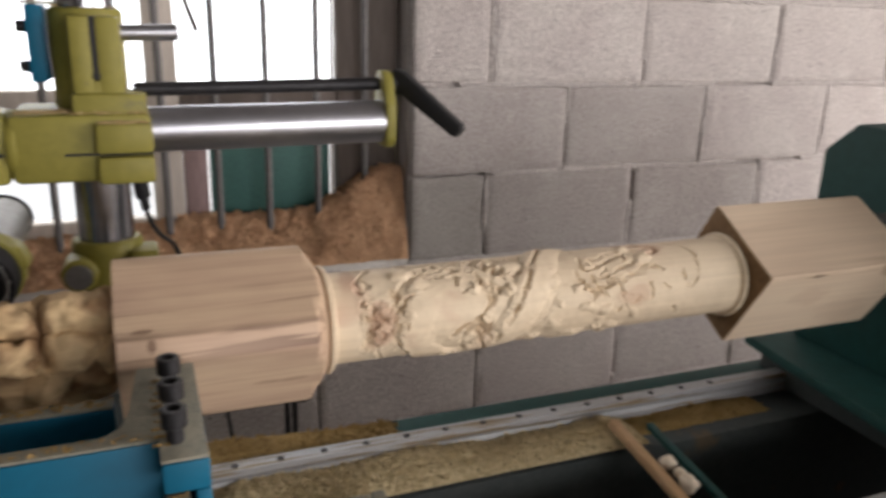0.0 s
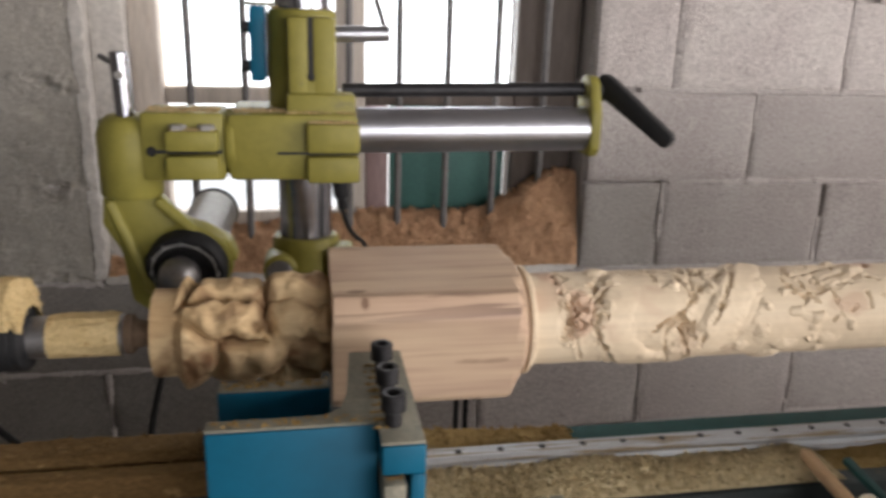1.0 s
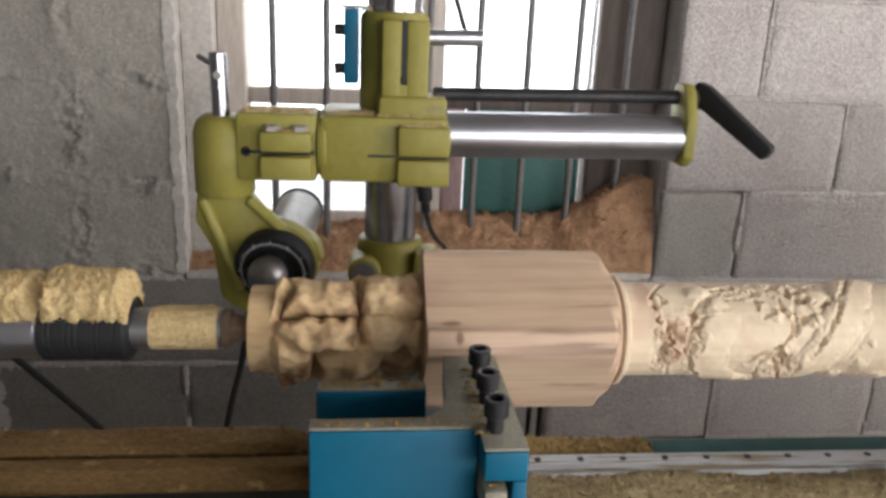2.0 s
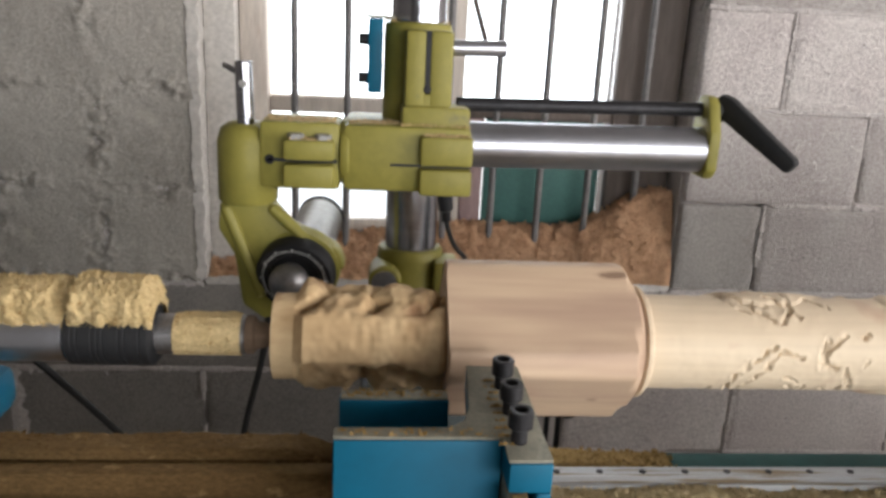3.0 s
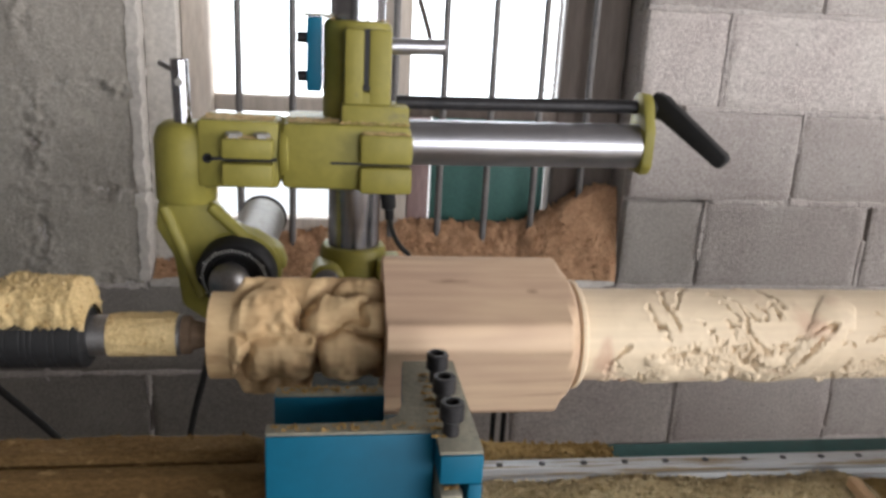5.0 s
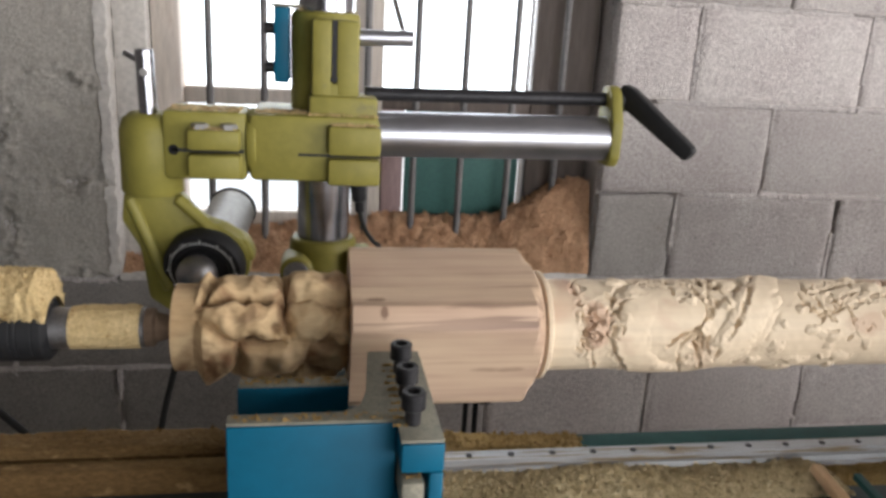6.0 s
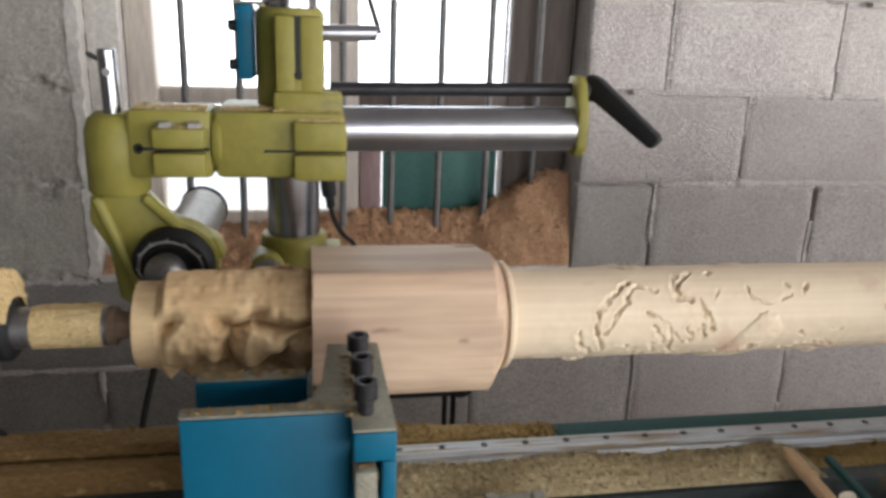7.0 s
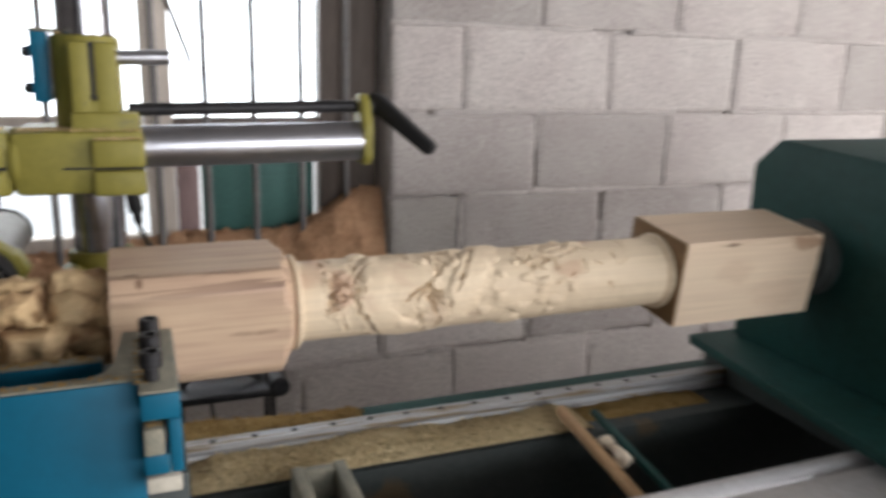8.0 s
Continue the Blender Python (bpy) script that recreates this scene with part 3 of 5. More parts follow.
# ---- loose pieces between the beams ----
def slat(name, mat, p0, p1, w, h, label, category):
    p0, p1 = Vector(p0), Vector(p1)
    bm = bmesh.new()
    d = (p1 - p0).length
    box(bm, -w / 2, w / 2, 0, d, -h / 2, h / 2, bevel=min(w, h) * 0.15)
    a = math.atan2(p1.x - p0.x, p1.y - p0.y)
    t = math.asin((p1.z - p0.z) / d)
    bmesh.ops.transform(bm, matrix=Matrix.Translation(p0) @ Matrix.Rotation(-a, 4, "Z") @ Matrix.Rotation(t, 4, "X"), verts=bm.verts[:])
    return tagged(part(name, bm, mat), label, category)


slat("wooden_lath", LATH, (-0.18, -1.045, 0.80), (-0.171, -0.805, 0.8245), 0.014, 0.013, "raw wooden lath lying across the bed", "lath")
slat("angle_bar", GREEN, (-0.132, -1.045, 0.80), (-0.1205, -0.818, 0.8185), 0.010, 0.009, "dark green steel bar across the bed", "bar")
for x, y, r in ((-0.151, -0.90, 0.010), (-0.156, -0.945, 0.012), (-0.150, -0.922, 0.007)):
    bm = bmesh.new()
    bmesh.ops.create_icosphere(bm, subdivisions=3, radius=r)
    for v in bm.verts:
        v.co *= 1 + 0.5 * noise.noise(v.co * 110 + Vector((x * 99, 0, 0)))
        v.co += Vector((x, y, 0.815))
    tagged(part("wood_lump", bm, FOAM), "pale lump of wood between lath and bar", "wood scrap", group="wood lumps")


def stop_bracket():
    t = thing("stop_bracket", "dusty open steel bracket standing between the beams", "bracket")
    for e in ((-0.580, -0.565, -1.03, -0.868, 0.79, 0.838), (-0.528, -0.513, -1.03, -0.868, 0.79, 0.838), (-0.564, -0.529, -0.885, -0.868, 0.79, 0.836)):
        b = bmesh.new()
        box(b, *e, bevel=0.002)
        part("bracket_side", b, DUSTY, t)
    b = bmesh.new()
    box(b, -0.563, -0.530, -1.03, -0.888, 0.785, 0.80, bevel=0.002)
    part("slide", b, BLUE, t, "blue slide inside the bracket")
    b = bmesh.new()
    box(b, -0.560, -0.533, -0.887, -0.834, 0.772, 0.784, bevel=0.002)
    part("tongue", b, BED_DARK, t)


stop_bracket()


# ---- the work: a turned and carved post between the centres ----
AX_Y, AX_Z, AX_X = -0.86, 1.045, -0.4
LOOK_UP = 23.0


def around(psi, r):
    """Place in the post's own space at angle psi (0: towards the viewer, growing downwards) and radius r."""
    e = np.radians(LOOK_UP) - psi
    return -r * np.cos(e), r * np.sin(e)


def curve_distance(gx, gs, xs, ss, period):
    best = np.full(gx.shape, 9.0)
    for a, b in zip(xs, ss):
        ds = np.abs(gs - b)
        ds = np.minimum(ds, period - ds)
        best = np.minimum(best, (gx - a) ** 2 + ds ** 2)
    return np.sqrt(best)


def bent(*pts):
    """A smooth line through a few places (length, way round)."""
    p = np.array([pts[0], *pts, pts[-1]], float)
    t = np.linspace(0, 1, 14)[:, None]
    seg = [0.5 * (2 * b + (c - a) * t + (2 * a - 5 * b + 4 * c - d) * t ** 2 + (3 * b - a - 3 * c + d) * t ** 3) for a, b, c, d in zip(p, p[1:], p[2:], p[3:])]
    q = np.concatenate(seg)
    return q[:, 0], q[:, 1]


def carved_shaft(xa, xb):
    nx, nt = 820, 500
    R = 0.0466
    per = 2 * math.pi * R
    x = np.linspace(xa, xb, nx)[None, :].repeat(nt, 0)
    psi = (np.arange(nt) / nt * 2 * math.pi - math.pi)[:, None].repeat(nx, 1)
    s = psi * R
    gx = x + 0.0020 * value_noise(x * 80, s * 80 + 40, 11) + 0.0019 * value_noise(x * 260, s * 260 + 80, 18)
    gs = s + 0.0020 * value_noise(x * 80, s * 80 + 40, 16) + 0.0019 * value_noise(x * 260, s * 260 + 80, 19)
    h = np.zeros_like(x)
    rng = np.random.RandomState(31)

    def near(cx, cs, reach):
        k = np.nonzero((x[0] > cx.min() - reach) & (x[0] < cx.max() + reach))[0]
        k = slice(k[0], k[-1] + 1)
        return k, curve_distance(gx[:, k], gs[:, k], cx, cs, per)

    def body(w, tall, *pts):
        """A rounded raised band along a line."""
        k, d = near(*bent(*pts), w + 0.004)
        h[:, k] = np.maximum(h[:, k], tall * np.clip(1 - (d / w) ** 2, 0, 1) ** 0.42)

    def cut(w, deep, *pts, lip=0.10):
        """A gouge along a line, broken in depth, with a raised burr beside it."""
        k, d = near(*bent(*pts), 5 * w + 0.004)
        broken = np.clip(0.95 + 1.0 * value_noise(x[:, k] * 140, s[:, k] * 140 + 60, 21), 0.1, 2)
        h[:, k] += lip * deep * np.exp(-((d - 2.3 * w) / (1.2 * w)) ** 2) - deep * broken * np.exp(-(d / w) ** 2)

    def dome(cx, cs, a, b, tall, power=0.5):
        ds = (gs - cs + per / 2) % per - per / 2
        q = 1 - ((gx - cx) / a) ** 2 - (ds / b) ** 2
        h[:] = np.where(q > 0, np.maximum(h, tall * np.clip(q, 0, 1) ** power), h)

    def nicks(count, x_lo, x_hi, s_lo, s_hi, angle, spread, long, w, deep):
        """Short slanting tool cuts."""
        for _ in range(count):
            a, q = radians(angle + rng.uniform(-spread, spread)), long * rng.uniform(0.5, 1.2)
            px, ps = rng.uniform(x_lo, x_hi), rng.uniform(s_lo, s_hi)
            dx, ds, b = q * math.cos(a), q * math.sin(a), rng.uniform(-0.25, 0.25)
            cut(w * rng.uniform(0.8, 1.25), deep * rng.uniform(0.6, 1.2), (px, ps), (px + 0.5 * dx - b * ds, ps + 0.5 * ds + b * dx), (px + dx, ps + ds))

    def curl(cx, cs, r, w, deep, turns=1.0, at=0.0):
        q = [at + 2 * math.pi * turns * k / 6 for k in range(7)]
        cut(w, deep, *[(cx + r * (1 - 0.07 * k) * math.cos(v), cs + r * (1 - 0.07 * k) * math.sin(v)) for k, v in enumerate(q)])
    # the coiled body: down across the front, under and up again, with the belly inside the bend
    dome(-0.303, 0.014, 0.045, 0.036, 0.0018)
    dome(-0.215, 0.0, 0.055, 0.05, 0.0014)
    dome(-0.455, -0.002, 0.052, 0.042, 0.0030)
    body(0.020, 0.0042, (-0.30, -0.105), (-0.322, -0.075), (-0.352, -0.026), (-0.374, 0.010), (-0.398, 0.044), (-0.436, 0.066), (-0.472, 0.05), (-0.486, 0.012), (-0.476, -0.016))
    dome(-0.308, 0.073, 0.017, 0.017, 0.004)
    cut(0.0021, 0.0058, (-0.309, -0.088), (-0.336, -0.062), (-0.372, -0.008), (-0.396, 0.03))
    cut(0.0024, 0.0015, (-0.330, -0.01), (-0.348, 0.022), (-0.368, 0.05))
    cut(0.0019, 0.0048, (-0.478, -0.033), (-0.506, -0.014), (-0.514, 0.006), (-0.501, 0.034), (-0.478, 0.072), (-0.45, 0.088))
    # torn edge and rough flower beside the bead
    nicks(11, -0.514, -0.500, -0.034, 0.03, 70, 22, 0.012, 0.0013, 0.0042)
    for k in range(9):
        curl(-0.541 + 0.017 * rng.rand(), -0.022 + 0.006 * k, rng.uniform(0.0035, 0.0065), 0.0013, 0.004, rng.uniform(0.6, 1.0), rng.uniform(0, 6.28))
    nicks(7, -0.541, -0.526, -0.02, 0.026, 85, 25, 0.012, 0.0013, 0.0042)
    curl(-0.538, -0.042, 0.009, 0.0014, 0.003, 1.1)
    cut(0.0018, 0.0042, (-0.540, -0.008), (-0.532, 0.02), (-0.517, 0.056))
    cut(0.0019, 0.005, (-0.520, -0.004), (-0.502, 0.028), (-0.487, 0.053), (-0.475, 0.077))
    # folds inside the bend
    cut(0.0019, 0.005, (-0.45, 0.022), (-0.436, 0.012), (-0.419, 0.003))
    cut(0.0018, 0.0046, (-0.414, -0.042), (-0.408, -0.02), (-0.412, 0.0), (-0.436, 0.024), (-0.426, 0.06), (-0.428, 0.096))
    nicks(9, -0.428, -0.402, 0.004, 0.04, 65, 16, 0.024, 0.0015, 0.0042)
    cut(0.0017, 0.004, (-0.488, 0.066), (-0.484, 0.084), (-0.468, 0.098))
    # ridge over the belly and scroll rosette
    cut(0.0016, 0.0034, (-0.502, -0.044), (-0.457, -0.060), (-0.42, -0.047))
    curl(-0.392, -0.052, 0.014, 0.0021, 0.0052, 1.3)
    curl(-0.392, -0.052, 0.005, 0.0014, 0.004)
    # mane, hook and whisker
    cut(0.0018, 0.0044, (-0.284, -0.032), (-0.235, -0.05), (-0.185, -0.062))
    cut(0.0017, 0.0040, (-0.272, -0.022), (-0.232, -0.036), (-0.200, -0.043))
    cut(0.0016, 0.0036, (-0.262, -0.012), (-0.238, -0.020), (-0.214, -0.024))
    cut(0.0018, 0.0044, (-0.209, -0.072), (-0.186, -0.062), (-0.183, -0.052), (-0.210, -0.043))
    cut(0.0018, 0.0044, (-0.281, -0.026), (-0.279, -0.014), (-0.271, -0.004))
    cut(0.0016, 0.0038, (-0.251, -0.020), (-0.245, -0.002), (-0.237, 0.015))
    nicks(12, -0.29, -0.205, -0.06, -0.015, -22, 18, 0.022, 0.0014, 0.0034)
    cut(0.0014, 0.0032, (-0.165, -0.070), (-0.140, -0.052), (-0.136, -0.032), (-0.142, -0.012), (-0.155, -0.003), (-0.16, -0.02))
    for px, ps, dx, ds in ((-0.206, -0.012, -0.002, 0.018), (-0.170, 0.022, 0.004, 0.012), (-0.250, 0.016, 0.013, -0.006), (-0.19, -0.006, 0.006, 0.003)):
        cut(0.0014, 0.0034, (px, ps), (px + dx, ps + ds))
    # pointed leaf and drilled dots on the upper side
    cut(0.0018, 0.0044, (-0.404, -0.006), (-0.394, -0.049), (-0.36, -0.07), (-0.314, -0.090))
    cut(0.0016, 0.0034, (-0.424, -0.112), (-0.405, -0.088), (-0.386, -0.063))
    nicks(9, -0.39, -0.35, -0.062, -0.035, -55, 18, 0.018, 0.0013, 0.003)
    for px, ps in ((-0.495, -0.087), (-0.487, -0.075), (-0.457, -0.062), (-0.442, -0.052), (-0.414, -0.063), (-0.440, -0.084), (-0.421, -0.086)):
        h -= 0.005 * np.exp(-(((gx - px) ** 2 + (gs - ps) ** 2) / 0.0029 ** 2))
    cut(0.0016, 0.0036, (-0.524, -0.068), (-0.541, -0.047), (-0.541, -0.023))
    for k in range(4):
        cut(0.0017, 0.0021, (-0.515 + 0.006 * k, -0.012 - 0.009 * k), (-0.485, -0.038 - 0.008 * k), (-0.425 + 0.01 * k, -0.052 - 0.008 * k))
    nicks(8, -0.30, -0.225, -0.05, -0.01, 70, 30, 0.014, 0.0014, 0.0034)
    nicks(10, -0.30, -0.20, -0.105, -0.065, 15, 30, 0.016, 0.0014, 0.0028)
    # the far side stays smooth but for a few torn lines
    cut(0.0017, 0.0044, (-0.492, 0.060), (-0.466, 0.086), (-0.440, 0.107), (-0.425, 0.09))
    cut(0.0017, 0.004, (-0.444, 0.074), (-0.431, 0.088), (-0.418, 0.100))
    cut(0.0016, 0.0036, (-0.402, 0.072), (-0.386, 0.088))
    nicks(7, -0.314, -0.268, 0.076, 0.096, 40, 60, 0.009, 0.0016, 0.0042)
    cut(0.0018, 0.0044, (-0.379, 0.119), (-0.394, 0.135), (-0.396, 0.146), (-0.383, 0.154))
    cut(0.0018, 0.004, (-0.476, 0.187), (-0.459, 0.160), (-0.444, 0.138), (-0.421, 0.141))
    cut(0.0015, 0.003, (-0.318, 0.140), (-0.316, 0.152), (-0.296, 0.158), (-0.271, 0.150))
    for px, ps, dx, ds in ((-0.274, 0.137, 0.004, 0.004), (-0.256, 0.150, 0.007, -0.013), (-0.165, 0.166, 0.015, -0.009), (-0.352, 0.142, -0.004, 0.007), (-0.36, 0.122, 0.008, -0.004)):
        cut(0.0015, 0.0036, (px, ps), (px + dx, ps + ds))
    cut(0.0019, 0.0046, (-0.449, 0.132), (-0.478, 0.155), (-0.485, 0.179), (-0.473, 0.208))
    cut(0.0017, 0.0038, (-0.503, 0.185), (-0.497, 0.202), (-0.486, 0.214))
    cut(0.0017, 0.0038, (-0.430, 0.164), (-0.407, 0.182), (-0.398, 0.226))
    cut(0.0018, 0.0042, (-0.397, 0.123), (-0.399, 0.148), (-0.375, 0.155), (-0.359, 0.184))
    nicks(9, -0.46, -0.37, 0.17, 0.22, 55, 40, 0.016, 0.0015, 0.0034)
    # small swellings and short cuts that crowd the figure
    for _ in range(34):
        r = rng.uniform(0.004, 0.010)
        dome(rng.uniform(-0.50, -0.20), rng.uniform(-0.065, 0.06), r * rng.uniform(1, 1.8), r, rng.uniform(0.003, 0.0056), 0.7)
    nicks(14, -0.45, -0.385, -0.065, -0.02, 25, 60, 0.012, 0.0014, 0.0036)
    nicks(12, -0.30, -0.20, -0.05, 0.01, -15, 45, 0.012, 0.0013, 0.0032)
    # frayed fibres beside the deep cuts
    ragged = np.exp(-((x + 0.53) / 0.016) ** 2) * np.clip(1.3 - np.abs(psi) / 0.75, 0, 1) + 0.5 * np.exp(-((x + 0.41) / 0.022) ** 2) * np.exp(-((psi - 0.5) / 0.5) ** 2)
    h += ragged * (0.003 * value_noise(x * 120 + s * 30, s * 130 + 50, 12) + 0.0016 * value_noise(x * 260, s * 260 + 70, 13))
    h += 0.0004 * value_noise(x * 70, s * 70 + 90, 14) + 0.0002 * value_noise(x * 160, s * 160 + 90, 17)
    ends = np.clip((x - xa - 0.018) / 0.012, 0, 1) * np.clip((xb - 0.008 - x) / 0.01, 0, 1)
    y, z = around(psi, R + h * ends)
    return grid_mesh("carved_shaft", x - AX_X, y, z, WOOD_SHAFT, wrap=True)


def rough_end(xa, xb):
    nx, nt = 260, 340
    x = np.linspace(xa, xb, nx)[None, :].repeat(nt, 0)
    psi = (np.arange(nt) / nt * 2 * math.pi - math.pi)[:, None].repeat(nx, 1)
    q = psi / (2 * math.pi) * 8 + 4
    per = 2 * math.pi * 0.05
    gx = x + 0.007 * value_noise(x * 55 + 9, q * 2, 26, 16) + 0.002 * value_noise(x * 150, q * 5, 27, 40)
    gs = psi * 0.05 + 0.007 * value_noise(x * 55 + 30, q * 2, 28, 16) + 0.002 * value_noise(x * 150 + 7, q * 5, 29, 40)
    # rock-like lumps of uneven height, parted by hollows
    rng = np.random.RandomState(12)
    first, second, level = np.full(x.shape, 9.0), np.full(x.shape, 9.0), np.zeros_like(x)
    for i in range(3):
        for j in range(6):
            cx = xa + 0.026 + 0.056 * (i + rng.uniform(-0.4, 0.4) + 0.5 * (j % 2))
            cs = per / 6 * (j + rng.uniform(-0.3, 0.3)) - per / 2
            ds = (gs - cs + per / 2) % per - per / 2
            d = np.sqrt(((gx - cx) * rng.uniform(0.75, 1.2)) ** 2 + (ds * rng.uniform(0.75, 1.2)) ** 2)
            top = rng.choice([0.0, 0.0, -0.002, -0.006, -0.012])
            near = d < first
            second = np.where(near, first, np.minimum(second, d))
            level = np.where(near, top, level)
            first = np.where(near, d, first)
    gap = np.clip((second - first) / 0.024, 0, 1)
    gap = gap * (2 - gap)
    wide = np.clip((0.6 + value_noise(x * 26 + 3, q, 25, 8)) * 1.4, 0.45, 1)
    mid = value_noise(x * 75, q * 2, 22, 16)
    small = value_noise(x * 170, q * 6, 23, 48)
    plain = np.clip((np.abs(np.angle(np.exp(1j * (psi + 3.5)))) - 0.4) / 0.3, 0, 1)
    cut = (1 - gap) * 0.030 * wide - level * gap ** 0.4
    r = np.minimum(0.0555 + plain * (0.003 * mid - cut), 0.0565) + 0.0009 * small
    neck = np.clip((x - xa - 0.020) / 0.010, 0, 1)
    r = 0.0415 + (r - 0.0415) * neck
    r = r - 0.006 * np.clip((x - (xb - 0.012)) / 0.012, 0, 1)
    y, z = around(psi, r)
    return grid_mesh("rough_carving", x - AX_X, y, z, WOOD_ROUGH, wrap=True)


def squared(half, turn_r, profile, corner):
    """Rings of a square section, cut by a turned profile of (x, radius)."""
    bm = bmesh.new()
    seg = 160
    rings = []
    for px, pr in profile:
        ring = []
        for k in range(seg):
            psi = 2 * math.pi * k / seg
            a = (psi - corner + math.pi / 4) % (math.pi / 2) - math.pi / 4
            edge = half / math.cos(math.pi / 4 - abs(a))
            y, z = around(psi, min(edge, turn_r, pr))
            ring.append(bm.verts.new((px - AX_X, y, z)))
        rings.append(ring)
    for a, b in zip(rings, rings[1:]):
        for k in range(seg):
            bm.faces.new((a[k], b[k], b[(k + 1) % seg], a[(k + 1) % seg]))
    bm.faces.new(rings[0])
    bm.faces.new(list(reversed(rings[-1])))
    bmesh.ops.recalc_face_normals(bm, faces=bm.faces[:])
    return bm


CORNER = radians(-6)


def turned_post():
    post = thing("turned_post", "pale wooden post, squared and turned, carved with a dragon in relief", "wooden post", (AX_X, AX_Y, AX_Z))
    part("square_block", squared(0.0625, 0.0775, [(-0.764, 0.075), (-0.763, 0.09), (-0.594, 0.09), (-0.592, 0.0765), (-0.5845, 0.064), (-0.578, 0.0535)], CORNER), WOOD_BLOCK, post, "planed block with brown streaks and turned corners")
    b = bmesh.new()
    turned(b, (-0.5778 - AX_X, 0, 0), (-0.5 - AX_X, 0, 0), [(0, 0.0455), (0.0012, 0.0455), (0.0016, 0.0525), (0.0032, 0.0552), (0.0066, 0.0552), (0.0086, 0.0528), (0.0092, 0.0462), (0.0096, 0.0452)], 96)
    part("bead", b, WOOD_SHAFT, post, "turned bead ring")
    ob = new("carved_shaft", carved_shaft(-0.5695, -0.077))
    ob.parent = post
    tagged(ob, "cream wood shaft carved with a coiled dragon")
    b = bmesh.new()
    turned(b, (-0.079 - AX_X, 0, 0), (-0.065 - AX_X, 0, 0), [(0, 0.0466), (0.002, 0.0515), (0.006, 0.0525), (0.0085, 0.05), (0.012, 0.05)], 96)
    part("bead", b, WOOD_SHAFT, post, "turned bead ring")
    part("square_end", squared(0.0605, 0.2, [(-0.0685, 0.2), (-0.067, 0.2), (0.162, 0.2), (0.164, 0.083)], CORNER), WOOD_END, post, "plain square end")
    b = squared(0.0598, 0.2, [(-0.0705, 0.2), (-0.0687, 0.2)], CORNER)
    part("end_face", b, END_GRAIN, post, "darker brown end grain shoulder")
    ob = new("rough_carving", rough_end(-0.925, -0.760))
    ob.parent = post
    tagged(ob, "rough rocky carving, brown in the hollows")
    b = bmesh.new()
    turned(b, (-0.9255 - AX_X, 0, 0), (-0.9 - AX_X, 0, 0), [(0, 0.040), (0.0015, 0.0412), (0.006, 0.0412)], 64)
    part("end_disc", b, WOOD_ROUGH, post)
    return post


post = turned_post()


# ---- tailstock ----
def tailstock():
    t = thing("tailstock", "black and steel tailstock quill under heaped sawdust", "tailstock", (0, 0, 0))
    c = (AX_Y, AX_Z)
    b = bmesh.new()
    turned(b, (-0.953, *c), (-0.9, *c), [(0, 0.0185), (0.008, 0.0185), (0.011, 0.014), (0.027, 0.010), (0.0285, 0.004)], 40)
    part("live_centre", b, DUSTY_RAIL, t, "dark steel centre point")
    b = bmesh.new()
    rod(b, (-1.045, *c), (-0.952, *c), 0.0195, 48)
    part("sleeve", b, STEEL_GREY, t, "grey steel sleeve dusted with sawdust")
    b = bmesh.new()
    prof = [(0, 0.027), (0.003, 0.0302)]
    for k, at in enumerate((0.008, 0.013, 0.026, 0.031, 0.036, 0.050, 0.055, 0.068)):
        prof += [(at, 0.0305), (at + 0.0006, 0.0298), (at + 0.0016, 0.0298), (at + 0.0022, 0.0305)]
    prof += [(0.076, 0.0303), (0.079, 0.027), (0.08, 0.019)]
    turned(b, (-1.114, *c), (-1.0, *c), prof, 64)
    part("nut", b, BLACK, t, "black grooved locking nut")
    b = bmesh.new()
    rod(b, (-1.42, *c), (-1.115, *c), 0.0275, 48)
    part("quill", b, CHROME, t, "polished steel quill")
    b = bmesh.new()
    prism(b, [(-1.02, 0.79), (-0.72, 0.79), (-0.74, 0.93), (-0.79, 1.09), (-0.93, 1.09), (-0.98, 0.93)], "x", -1.62, -1.30, 0.01)
    part("body", b, BLUE, t, "blue painted tailstock casting")
    b = bmesh.new()
    box(b, -1.29, -1.186, -0.92, -0.82, 0.95, 0.996, bevel=0.012)
    part("nose", b, BLUE, t, "blue nose under the quill")
    return t


tailstock()


